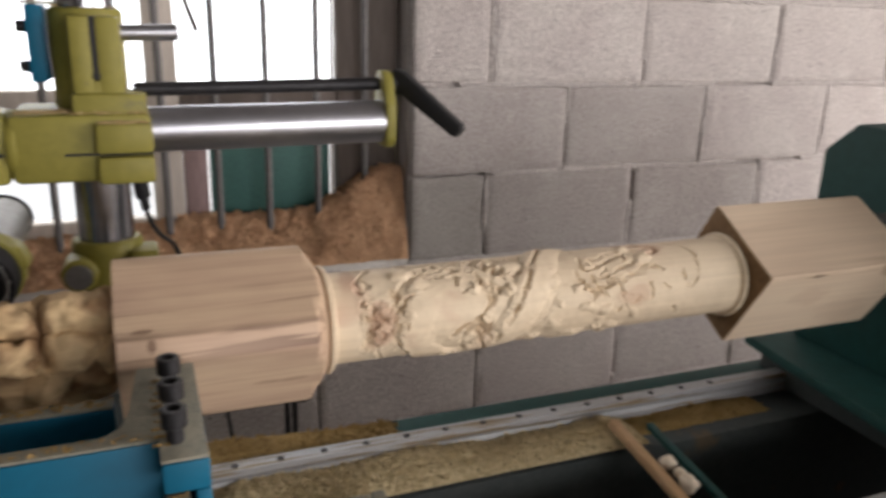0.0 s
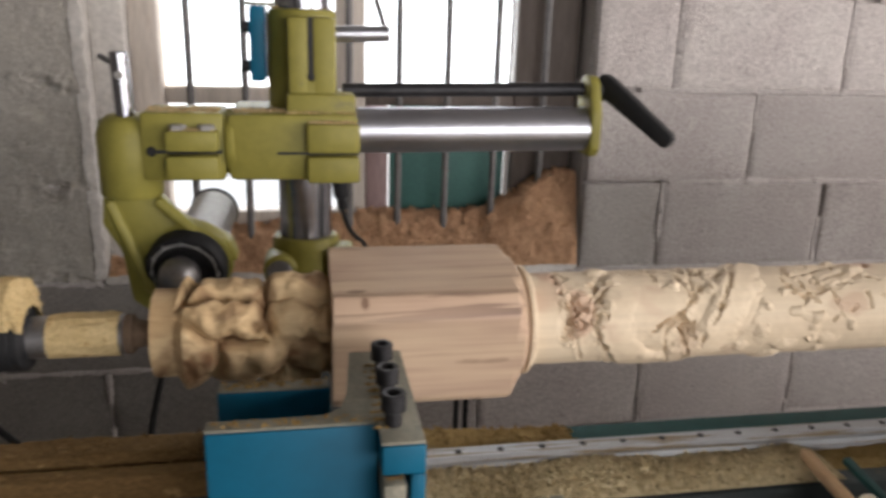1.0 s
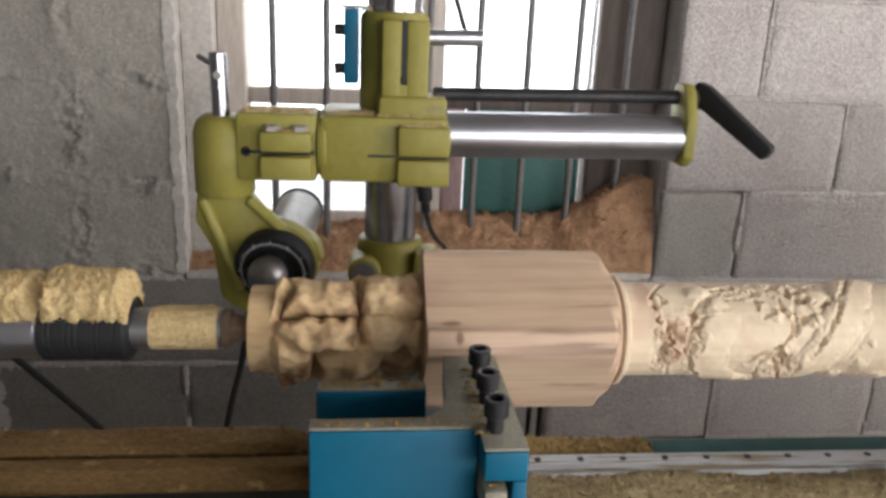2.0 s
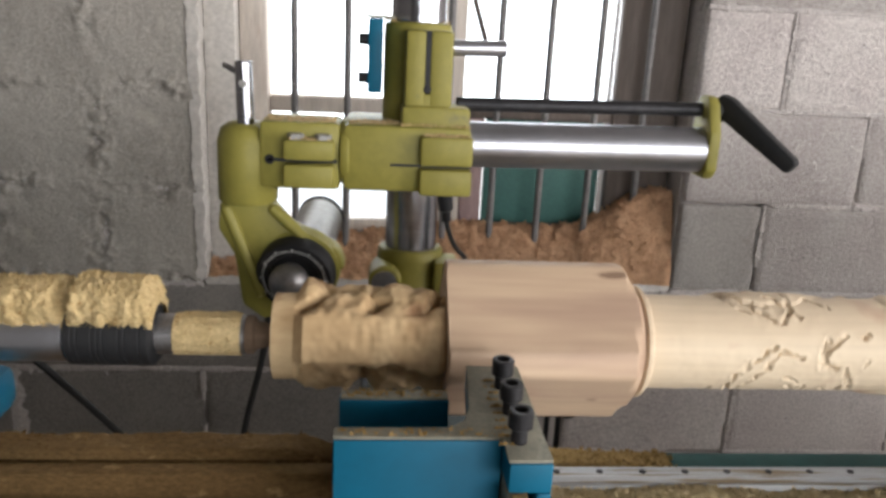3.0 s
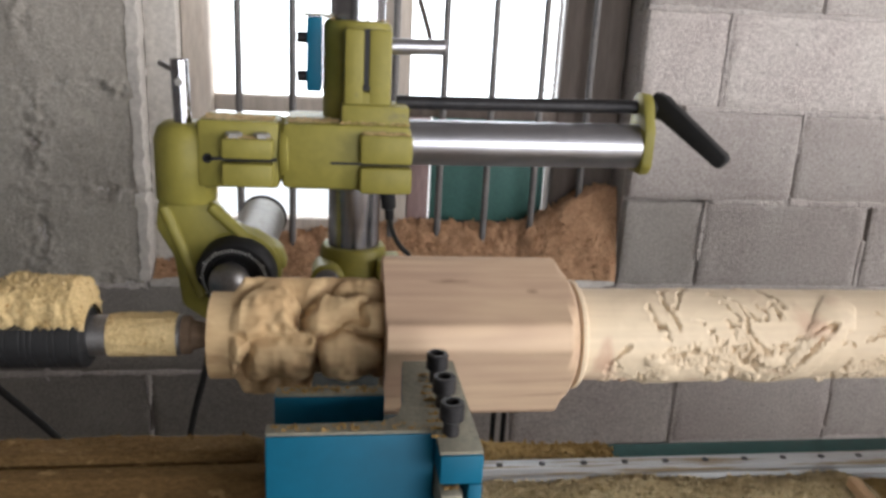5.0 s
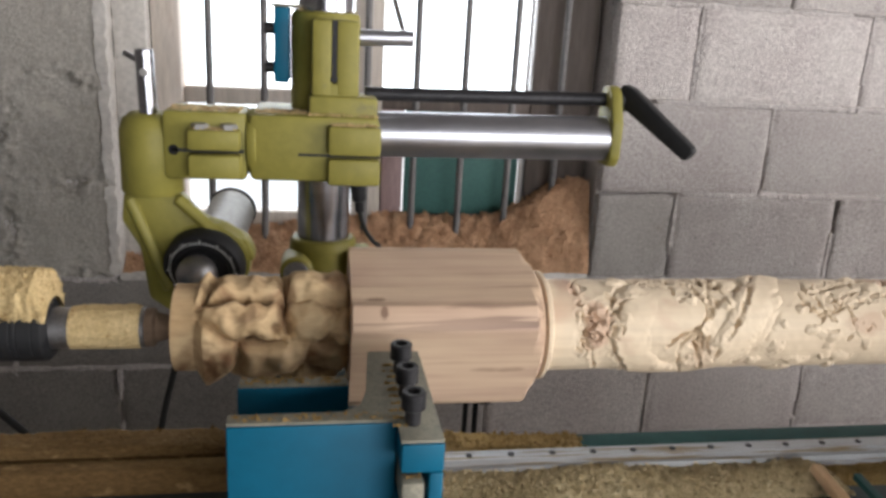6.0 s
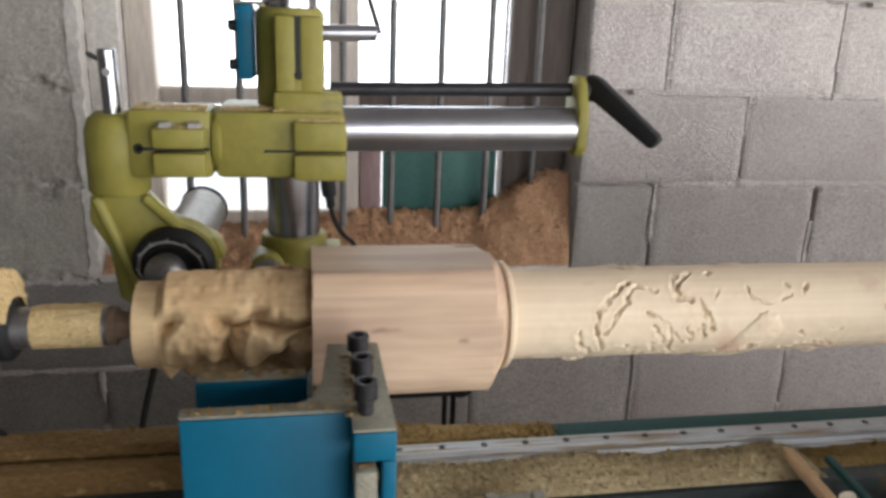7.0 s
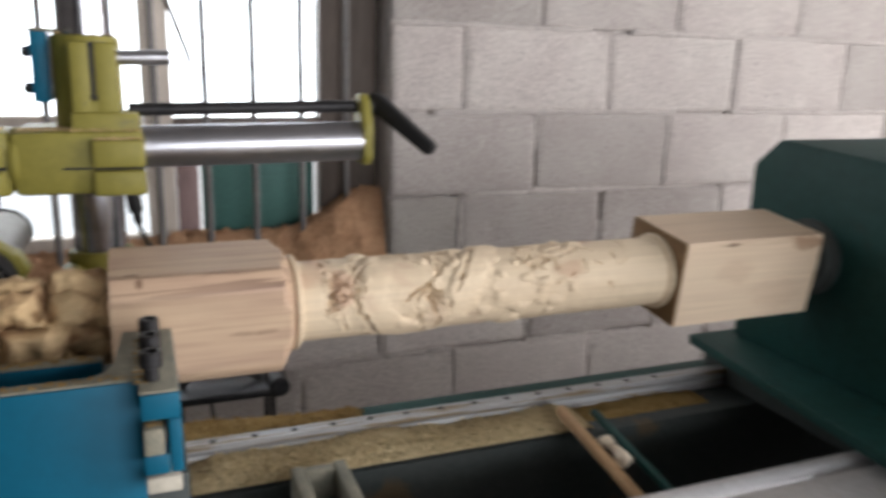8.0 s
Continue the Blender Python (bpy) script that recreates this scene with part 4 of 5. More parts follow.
def heap_on_round(name, x0, x1, r, arc, tall, mat, seed, label, lift=0.0):
    nx, nt = max(40, int((x1 - x0) * 900)), 70
    x = np.linspace(x0, x1, nx)[None, :].repeat(nt, 0)
    a = np.linspace(-arc, arc, nt)[:, None].repeat(nx, 1)
    u = (x - x0) / (x1 - x0)
    fray = 0.05 * value_noise(x * 90, a * 3 + 50, seed + 5) + 0.05 * value_noise(x * 260, a * 9 + 50, seed + 6)
    e = np.clip((0.92 - np.abs(a) / arc + (fray if tall > 0.005 else 0)) * 3.2, 0, 1) * np.clip((x - x0) / 0.009, 0, 1) * np.clip((x1 - x) / 0.009, 0, 1)
    n = 0.6 * value_noise(x * 50, a * 6 + 20, seed) + 0.4 * value_noise(x * 150, a * 16 + 20, seed + 1) + 0.4 * value_noise(x * 340, a * 34 + 40, seed + 2)
    rr = r - 0.001 + lift + e ** 0.7 * (tall * (1 + 0.16 * value_noise(x * 20, a * 2 + 9, seed + 3)) + 0.0018 * n)
    k = radians(-15)
    y, z = AX_Y + rr * np.sin(a - k), AX_Z + rr * np.cos(a - k)
    me = grid_mesh(name, x, y, z, mat)
    if tall > 0.005:
        scatter(me, x, y, z, int((x1 - x0) * 26000), 0.0008, 0.0024, seed)
    ob = new(name, me)
    return tagged(ob, label, "sawdust", kind="stuff")


heap_on_round("sawdust_heap", -1.110, -1.033, 0.0305, radians(76), 0.025, PALE_DUST, 60, "thick yellow sawdust heaped on the black nut")
heap_on_round("sawdust_heap", -1.40, -1.113, 0.0275, radians(76), 0.028, PALE_DUST, 66, "yellow sawdust heaped on the steel quill")
heap_on_round("sawdust_film", -1.018, -0.956, 0.0195, radians(165), 0.0012, PALE_DUST, 72, "thin yellow sawdust film on the sleeve", 0.0016)


# ---- headstock ----
def headstock():
    t = thing("headstock", "dark green sheet steel headstock box with a driving spindle", "headstock")
    b = bmesh.new()
    prism(b, [(-0.725, 0.872), (-0.725, 1.17), (-0.775, 1.214), (-1.20, 1.19), (-1.24, 1.15), (-1.24, 0.872)], "x", 0.215, 0.85, 0.004)
    part("housing", b, GREEN, t, "dark green housing with a bevelled top edge")
    b = bmesh.new()
    prism(b, [(0.142, -0.70), (0.87, -0.70), (0.87, -1.27), (0.088, -1.27), (0.088, -1.15)], "z", 0.855, 0.871, 0.002)
    part("base_plate", b, GREEN, t, "dark green base plate")
    b = bmesh.new()
    box(b, 0.17, 0.85, -1.23, -0.71, 0.80, 0.854, bevel=0.004)
    part("saddle", b, BED_DARK, t)
    b = bmesh.new()
    turned(b, (0.2145, AX_Y, AX_Z), (0.1, AX_Y, AX_Z), [(0, 0.058), (0.006, 0.058), (0.008, 0.054), (0.008, 0.05), (0.014, 0.048), (0.016, 0.04)], 64)
    part("flange", b, BED_DARK, t, "round dark spindle flange")
    b = bmesh.new()
    turned(b, (0.2, AX_Y, AX_Z), (0.1, AX_Y, AX_Z), [(0, 0.034), (0.02, 0.032), (0.026, 0.026), (0.034, 0.022)], 40)
    part("spindle", b, SILVER, t, "grey steel driving spindle")
    b = bmesh.new()
    box(b, 0.3, 0.5, -1.16, -0.95, 1.206, 1.214, bevel=0.002)
    part("cover", b, STEEL_GREY, t, "grey cover plate on top")


headstock()


# ---- blue steady in front of the work ----
def steady_rest():
    t = thing("steady_rest", "blue painted steady rest with three black socket bolts, dusty on top", "steady rest")
    zt = 1.062

    def pr(name, mat, outline, axis, a, b_, bev=0.0015, label=""):
        b = bmesh.new()
        prism(b, outline, axis, a, b_, bev)
        return part(name, b, mat, t, label)
    pr("front_plate", BLUE, [(-0.857, -1.08), (-0.738, -1.08), (-0.738, -1.067), (-0.857, -1.067)], "z", 0.80, zt - 0.002, label="blue front plate")
    pr("top_plate", DUSTY, [(-0.857, -1.0795), (-0.7385, -1.0795), (-0.7385, -1.109), (-0.7085, -1.109), (-0.7085, -0.962), (-0.752, -0.962), (-0.758, -1.035), (-0.763, -1.055), (-0.774, -1.066), (-0.857, -1.067)], "z", zt - 0.0015, zt + 0.001, 0.0004, "dust-covered top edge")
    pr("arm", BLUE, [(-0.738, -1.11), (-0.708, -1.11), (-0.708, -0.96), (-0.752, -0.96), (-0.758, -1.035), (-0.738, -1.054)], "z", 1.038, zt - 0.002, label="blue clamping arm")
    pr("arm_side", BLUE, [(-0.718, -1.11), (-0.708, -1.11), (-0.708, -0.96), (-0.718, -0.96)], "z", 0.99, 1.0375, label="blue arm side")
    pr("arm_foot", BLUE, [(-0.738, -1.11), (-0.7185, -1.11), (-0.7185, -0.96), (-0.738, -0.96)], "z", 0.99, 1.0075, label="blue arm foot")
    pr("clamp_nut", DUSTY, [(-0.737, -1.112), (-0.7215, -1.112), (-0.7215, -1.06), (-0.737, -1.06)], "z", 1.008, 1.031, label="dusty square nut in the notch")
    pr("rear_plate", BLUE, [(-0.857, -1.0), (-0.769, -1.0), (-0.769, -0.985), (-0.857, -0.985)], "z", 0.82, 1.049, label="blue rear plate")
    pr("rear_dust", DUSTY, [(-0.856, -0.9995), (-0.77, -0.9995), (-0.77, -0.9855), (-0.856, -0.9855)], "z", 1.0495, 1.0515, 0.0004)
    pr("floor_plate", STEEL_DARK, [(-0.855, -1.055), (-0.74, -1.055), (-0.74, -1.001), (-0.855, -1.001)], "z", 1.0, 1.02)
    pr("slide", CREAM, [(-0.737, -1.108), (-0.71, -1.108), (-0.71, -0.97), (-0.737, -0.97)], "z", 0.972, 0.986, label="cream slide under the arm")
    pr("pedestal", BED_DARK, [(-0.85, -1.05), (-0.702, -1.05), (-0.702, -0.93), (-0.85, -0.93)], "z", 0.79, 0.955, 0.003, "dark pedestal on the bed")
    for y in (-1.002, -1.044, -1.085):
        x = -0.728
        b = bmesh.new()
        rod(b, (x, y, zt), (x, y, zt + 0.013), 0.0058, 20)
        bolt = part("socket_bolt", b, STEEL_DARK, t, "black steel socket bolt")
        b = bmesh.new()
        turned(b, (x, y, zt + 0.0125), (x, y, zt + 0.1), [(0, 0.0078), (0.0008, 0.0088), (0.0125, 0.0088), (0.0135, 0.008), (0.0135, 0.0052), (0.006, 0.005)], 28)
        part("bolt_head", b, STEEL_DARK, bolt)
    return t


steady_rest()


def wire_stand():
    t = thing("wire_stand", "black steel stand with thin legs behind the lathe bed", "stand")
    b = bmesh.new()
    box(b, -0.70, -0.535, -0.52, -0.43, 0.772, 0.786, bevel=0.004)
    part("shelf", b, STEEL_DARK, t)
    b = bmesh.new()
    rod(b, (-0.535, -0.53, 0.79), (-0.535, -0.42, 0.79), 0.017, 24, 0.004)
    part("roller", b, STEEL_DARK, t, "round black end roller")
    tube("hoop", [(-0.69, -0.475, 0.787), (-0.665, -0.475, 0.815), (-0.63, -0.475, 0.822), (-0.59, -0.475, 0.812), (-0.56, -0.475, 0.79)], 0.006, STEEL_DARK, t)
    for x, y in ((-0.69, -0.51), (-0.545, -0.51), (-0.69, -0.44), (-0.545, -0.44)):
        b = bmesh.new()
        rod(b, (x, y, 0), (x, y, 0.772), 0.0045, 12)
        part("leg", b, STEEL_DARK, t)


wire_stand()


# ---- olive tool holder on its column ----
FEED_X = -0.007


def tool_holder():
    t = thing("tool_holder", "olive green cast tool holder on polished steel column and bar", "tool holder")
    cx, cy = -0.778, -0.55
    by, bz = -0.605, 1.198

    def bx(name, mat, *e, bev=0.004, label="", parent=t, m=None):
        b = bmesh.new()
        box(b, *e, bevel=bev, m=m)
        return part(name, b, mat, parent, label)

    def rd(name, mat, p, q, r, label="", parent=t, seg=48, bev=0.0015):
        b = bmesh.new()
        rod(b, p, q, r, seg, bev)
        return part(name, b, mat, parent, label)
    rd("column", CHROME_V, (cx, cy, 0.95), (cx, cy, 1.55), 0.0345, "polished steel upright column", bev=0.001, seg=72)
    b = bmesh.new()
    turned(b, (cx, cy, 0.95), (cx, cy, 2), [(0, 0.05), (0.05, 0.047), (0.06, 0.0452), (0.085, 0.0445), (0.095, 0.0438), (0.099, 0.041), (0.1, 0.037)], 64)
    bx("saddle", BED_DARK, cx - 0.06, cx + 0.06, -0.83, cy + 0.07, 0.8315, 0.949, bev=0.006, label="dark cast saddle on the guide rail")
    base = part("base_collar", b, OLIVE, t, "olive cast base collar")
    bx("base_lug", OLIVE, cx + 0.03, cx + 0.062, cy - 0.05, cy + 0.0, 0.97, 1.04, parent=base)
    rd("base_lug", OLIVE, (cx - 0.034, cy - 0.056, 1.014), (cx - 0.034, cy, 1.014), 0.0215, parent=base, seg=36, bev=0.003)
    rd("socket", STEEL_GREY, (cx - 0.035, cy - 0.0565, 1.013), (cx - 0.035, cy - 0.04, 1.013), 0.0165, parent=base, seg=28, bev=0.0004)
    # crossing clamp
    body = bx("clamp_body", OLIVE, -0.868, -0.713, by - 0.036, cy + 0.045, 1.141, 1.222, bev=0.009, label="olive clamp casting")
    b = bmesh.new()
    turned(b, (-0.8695, by, bz - 0.014), (-0.7, by, bz - 0.014), [(0, 0.039), (0.004, 0.041), (0.009, 0.041), (0.01, 0.04)], 48)
    part("collar", b, OLIVE, body)
    bx("clamp_lug", OLIVE, -0.775, -0.7125, by - 0.052, by - 0.03, 1.177, 1.212, bev=0.004, parent=body, label="split clamping lug")
    bx("clamp_lug", OLIVE, -0.775, -0.7125, by - 0.052, by - 0.03, 1.141, 1.173, bev=0.004, parent=body)
    bx("slot", BLACK, -0.81, -0.7128, by - 0.0375, by - 0.03, 1.1735, 1.1765, bev=0, parent=body, label="dark clamping slot")
    # upper split sleeve
    b = bmesh.new()
    turned(b, (cx, cy, 1.215), (cx, cy, 2), [(0, 0.043), (0.118, 0.043), (0.124, 0.041), (0.126, 0.036)], 64)
    up = part("sleeve", b, OLIVE, t, "olive split sleeve round the column")
    bx("sleeve_lug", OLIVE, cx - 0.017, cx + 0.0072, cy - 0.078, cy - 0.03, 1.218, 1.332, bev=0.004, parent=up)
    bx("sleeve_lug", OLIVE, cx + 0.0118, cx + 0.039, cy - 0.078, cy - 0.03, 1.218, 1.332, bev=0.004, parent=up)
    bx("sleeve_lug", OLIVE, cx - 0.016, cx + 0.038, cy - 0.0772, cy - 0.03, 1.2195, 1.259, bev=0.002, parent=up)
    bx("sleeve_foot", OLIVE, cx - 0.02, cx + 0.062, cy - 0.085, cy - 0.02, 1.2, 1.245, bev=0.005, parent=up)
    bx("slot", BLACK, cx + 0.0066, cx + 0.0124, cy - 0.0775, cy - 0.03, 1.262, 1.3315, bev=0, parent=up, label="dark slot")
    rd("slot_end", BLACK, (cx + 0.0095, cy - 0.0783, 1.264), (cx + 0.0095, cy - 0.05, 1.264), 0.005, parent=up, seg=16)
    rd("clamp_pin", CHROME, (cx + 0.036, cy - 0.055, 1.313), (cx + 0.105, cy - 0.055, 1.315), 0.0098, "polished steel clamp pin", seg=28)
    # blue scale bracket
    bb = bx("scale_bracket", BLUE, cx - 0.062, cx - 0.044, cy - 0.05, cy + 0.03, 1.255, 1.343, bev=0.002, label="small blue bracket")
    bx("bracket_cap", DUSTY, cx - 0.066, cx - 0.03, cy - 0.05, cy + 0.03, 1.3435, 1.347, bev=0.001, parent=bb)
    for z in (1.272, 1.318):
        rd("screw", STEEL_DARK, (cx - 0.074, cy - 0.03, z), (cx - 0.060, cy - 0.03, z), 0.007, parent=bb, seg=16)
    # horizontal bar, screw and end cap
    rd("bar", CHROME, (-0.72, by, bz), (-0.412, by, bz + 0.004), 0.0283, "polished steel horizontal bar", seg=72)
    rd("feed_screw", STEEL_DARK, (-0.73, by + 0.01, 1.246), (-0.405, by + 0.01, 1.252), 0.0088, "dark steel feed screw", seg=20)
    b = bmesh.new()
    prism(b, [(by - 0.031, 1.18), (by - 0.020, 1.168), (by + 0.02, 1.168), (by + 0.031, 1.18), (by + 0.031, 1.225), (by + 0.026, 1.262), (by + 0.018, 1.27), (by - 0.004, 1.27), (by - 0.014, 1.262), (by - 0.031, 1.225)], "x", -0.417, -0.402, 0.004)
    part("end_cap", b, OLIVE, t, "olive end cap")
    hub = rd("lever_hub", BLACK, (-0.403, by + 0.008, 1.252), (-0.385, by + 0.008, 1.252), 0.015, "black lever hub", seg=28)
    b = bmesh.new()
    prism(b, [(-0.014, 0.010), (0.0, 0.014), (0.03, 0.0128), (0.108, 0.010), (0.113, 0.007), (0.113, -0.007), (0.108, -0.010), (0.03, -0.0128), (0.0, -0.014), (-0.014, -0.010)], "y", -0.0095, 0.0095, 0.003)
    lv = part("crank_lever", b, BLACK, t, "black plastic crank lever")
    lv.matrix_local = Matrix.Translation((-0.388, by, 1.257)) @ Vector((0.062, -0.066, -0.062)).to_track_quat("X", "Z").to_matrix().to_4x4()
    # left clamp with bolts
    lc = bx("side_clamp", OLIVE, -0.965, -0.870, by - 0.034, by + 0.05, 1.141, 1.222, bev=0.006, label="olive side clamp")
    bx("clamp_lug", OLIVE, -0.935, -0.876, by - 0.054, by - 0.03, 1.179, 1.203, bev=0.004, parent=lc)
    bx("clamp_lug", OLIVE, -0.935, -0.876, by - 0.054, by - 0.03, 1.146, 1.174, bev=0.004, parent=lc)
    bx("slot", BLACK, -0.955, -0.873, by - 0.0365, by - 0.03, 1.1745, 1.1785, bev=0, parent=lc)
    rd("slot_end", BLACK, (-0.953, by - 0.0365, 1.1765), (-0.953, by - 0.02, 1.1765), 0.006, parent=lc, seg=16)
    for x in (-0.921, -0.889):
        b = bmesh.new()
        turned(b, (x, by - 0.042, 1.203), (x, by - 0.042, 2), [(0, 0.0098), (0.005, 0.0098), (0.0065, 0.0085)], 6)
        part("hex_bolt", b, SILVER, lc, "bright hexagon bolt", smooth=False)
    # elbow and fork that carry the spindle
    b = bmesh.new()
    ex, ey = -0.984, by
    turned(b, (ex, ey, 1.118), (ex, ey, 2), [(0, 0.033), (0.004, 0.036), (0.075, 0.036), (0.09, 0.031), (0.097, 0.022)], 48)
    el = part("elbow", b, OLIVE, t, "olive elbow casting")
    rd("locking_pin", CHROME_V, (ex + 0.001, ey - 0.012, 1.205), (ex - 0.001, ey - 0.012, 1.288), 0.0102, "polished locking pin", seg=28)
    rd("pin_ring", SILVER, (ex - 0.0005, ey - 0.0228, 1.262), (ex - 0.0005, ey - 0.02, 1.262), 0.0048, "bright ring on the pin", seg=20)
    rd("cross_pin", STEEL_GREY, (ex - 0.03, ey + 0.02, 1.281), (ex - 0.01, ey + 0.01, 1.272), 0.0035, seg=12)
    b = bmesh.new()
    prism(b, [(-1.016, 1.12), (-0.955, 1.12), (-0.93, 1.09), (-0.872, 1.062), (-0.862, 1.035), (-0.895, 1.03), (-0.905, 0.985), (-0.965, 0.965), (-0.992, 0.985), (-1.0, 1.05), (-1.02, 1.085)], "y", ey - 0.018, ey + 0.022, 0.006)
    part("fork", b, OLIVE, t, "olive fork plate")
    for p, q in (((-1.01, ey - 0.016, 1.115), (-0.965, ey - 0.024, 1.0)), ((-0.955, ey - 0.016, 1.115), (-0.885, ey - 0.024, 1.05))):
        b = bmesh.new()
        rod(b, p, q, 0.0075, 20, 0.003)
        part("rib", b, OLIVE, t, "cast rib")
    # dial, knob and motor on a tilted axis
    ax = Vector((0.12, 1.0, 0.22)).normalized()
    c = Vector((-0.924, ey - 0.03, 1.029))
    b = bmesh.new()
    turned(b, c - ax * 0.006, c + ax, [(0.003, 0.02), (0.003, 0.031), (0, 0.033), (0, 0.046), (0.004, 0.049), (0.022, 0.049)], 64)
    dial = part("dial", b, BLACK, t, "black graduated dial")
    u = ax.cross(Vector((0, 0, 1))).normalized()
    w = u.cross(ax).normalized()
    b = bmesh.new()
    for k in range(60):
        a = 2 * math.pi * k / 60
        d = u * math.cos(a) + w * math.sin(a)
        n_ = ax.cross(d)
        p = c - ax * 0.0072 + d * 0.0375
        ln = 0.0032 if k % 5 else 0.0055
        vs = [b.verts.new(p + d * i * ln + n_ * j * 0.0008) for i, j in ((0, -1), (1, -1), (1, 1), (0, 1))]
        b.faces.new(vs)
    part("dial_marks", b, WHITE, dial, "white graduation marks", smooth=False)
    b = bmesh.new()
    bmesh.ops.create_uvsphere(b, u_segments=32, v_segments=20, radius=0.0245)
    bmesh.ops.translate(b, verts=b.verts[:], vec=c - ax * 0.02 + Vector((-0.003, 0, 0.003)))
    part("knob", b, STEEL_GREY, t, "satin steel ball knob")
    b = bmesh.new()
    rod(b, c + ax * 0.03, c + ax * 0.165, 0.0315, 48, 0.002)
    mo = part("motor", b, SILVER, t, "silver spindle motor")
    b = bmesh.new()
    rod(b, c + ax * 0.1655, c + ax * 0.172, 0.033, 48, 0.002)
    part("motor_cap", b, STEEL_DARK, mo, "dark end cap")
    b = bmesh.new()
    turned(b, c + ax * 0.0165, c + ax, [(0, 0.047), (0.003, 0.052), (0.022, 0.052), (0.028, 0.047)], 56)
    part("bearing_ring", b, OLIVE, t, "olive bearing ring behind the dial")
    return t


holder = tool_holder()


def cable(pts, r, label):
    ob = tube("cable", pts, r, RUBBER)
    return tagged(ob, label, "cable", group="cables by the wall")


cable([(-1.62, -0.30, 0.98), (-1.402, -0.3, 0.75), (-1.28, -0.3, 0.62), (-1.1, -0.3, 0.4), (-1.0, -0.3, 0.006)], 0.0065, "thick black cable slanting down behind the bed")
cable([(-0.985, -0.45, 0.96), (-1.017, -0.3, 0.788), (-1.064, -0.3, 0.617), (-1.1, -0.3, 0.35), (-1.12, -0.3, 0.005)], 0.0058, "black cable hanging from the spindle motor")
thin = cable([(-0.756, -0.53, 1.15), (-0.748, -0.525, 1.1), (-0.743, -0.515, 1.065), (-0.728, -0.50, 1.03), (-0.70, -0.45, 1.0), (-0.62, -0.4, 0.6), (-0.6, -0.35, 0.005)], 0.0035, "thin black cable with a plug beside the column")
bm = bmesh.new()
rod(bm, (-0.750, -0.527, 1.125), (-0.746, -0.521, 1.092), 0.0105, 20, 0.003)
rod(bm, (-0.746, -0.521, 1.093), (-0.744, -0.517, 1.075), 0.0065, 16, 0.002)
part("plug", bm, BLACK, thin, "black plastic plug")


# ---- crumbs on ledges of the machine ----
def crumbs(name, label, strips, mat, seed):
    """Loose crumbs along straight ledges: rows of (x0, x1, y0, y1, z, count)."""
    me = bpy.data.meshes.new(name)
    for k, (x0, x1, y0, y1, z, count) in enumerate(strips):
        x = np.linspace(x0, x1, 60)[None, :].repeat(12, 0)
        y = np.linspace(y0, y1, 12)[:, None].repeat(60, 1)
        scatter(me, x, y, np.full_like(x, z), count, 0.0009, 0.0025, seed + k)
    me.materials.append(mat)
    return tagged(new(name, me), label, "sawdust", kind="stuff")


holder_crumbs = crumbs("sawdust_crumbs", "pale sawdust crumbs on the tool holder", [(-0.86, -0.80, -0.637, -0.60, 1.2225, 260), (-0.80, -0.715, -0.639, -0.633, 1.2225, 120), (-0.96, -0.876, -0.637, -0.59, 1.2225, 320), (-0.93, -0.88, -0.657, -0.637, 1.2035, 150), (-0.772, -0.715, -0.656, -0.64, 1.2125, 150), (-0.832, -0.74, -0.58, -0.52, 1.3415, 120)], PALE_DUST, 80)
crumbs("sawdust_crumbs", "pale sawdust crumbs on the steady rest", [(-0.855, -0.74, -1.079, -1.068, 1.0632, 70), (-0.742, -0.733, -1.10, -0.98, 1.0632, 110), (-0.855, -0.77, -0.999, -0.986, 1.052, 90), (-0.855, -0.745, -1.05, -1.005, 1.0205, 160), (-0.736, -0.724, -1.108, -1.07, 1.0315, 30)], GOLD_DUST, 90)


# ---- concrete blocks of the window wall ----
def rough_block(w, h, seed):
    """A concrete block: an uneven face with crumbled edges, and its sides."""
    nx, nz = max(6, int(w / 0.014)), 14
    cols = np.concatenate(([-w / 2], np.linspace(0.004 - w / 2, w / 2 - 0.004, nx - 2), [w / 2]))
    u, v = np.meshgrid(cols, np.concatenate(([-h / 2], np.linspace(0.004 - h / 2, h / 2 - 0.004, nz - 2), [h / 2])))
    d = np.minimum(w / 2 - np.abs(u), h / 2 - np.abs(v))
    worn = 0.6 + 0.5 * value_noise(u * 40 + 9, v * 40 + 9, seed)
    y = 0.0045 * np.exp(-d / 0.002) * worn + 0.0012 * value_noise(u * 28 + 20, v * 28 + 20, seed + 1) + 0.0009 * value_noise(u * 70 + 40, v * 70 + 40, seed + 2)
    edge = d < 1e-6
    x = u + edge * 0.0024 * value_noise(u * 60 + 11, v * 60 + 3, seed + 3)
    z = v + edge * 0.0024 * value_noise(u * 60 + 31, v * 60 + 8, seed + 4)
    verts = np.stack((x, y, z), -1).reshape(-1, 3).tolist()
    i = np.arange(nx * nz).reshape(nz, nx)
    faces = np.stack((i[:-1, :-1], i[:-1, 1:], i[1:, 1:], i[1:, :-1]), -1).reshape(-1, 4).tolist()
    rim = [*i[0, :], *i[1:, -1], *i[-1, -2::-1], *i[-2:0:-1, 0]]
    n = len(verts)
    verts += [(verts[k][0], 0.05, verts[k][2]) for k in rim]
    m = len(rim)
    faces += [(int(rim[k]), n + k, n + (k + 1) % m, int(rim[(k + 1) % m])) for k in range(m)]
    me = bpy.data.meshes.new("block")
    me.from_pydata(verts, [], faces)
    me.update()
    me.shade_smooth()
    return me


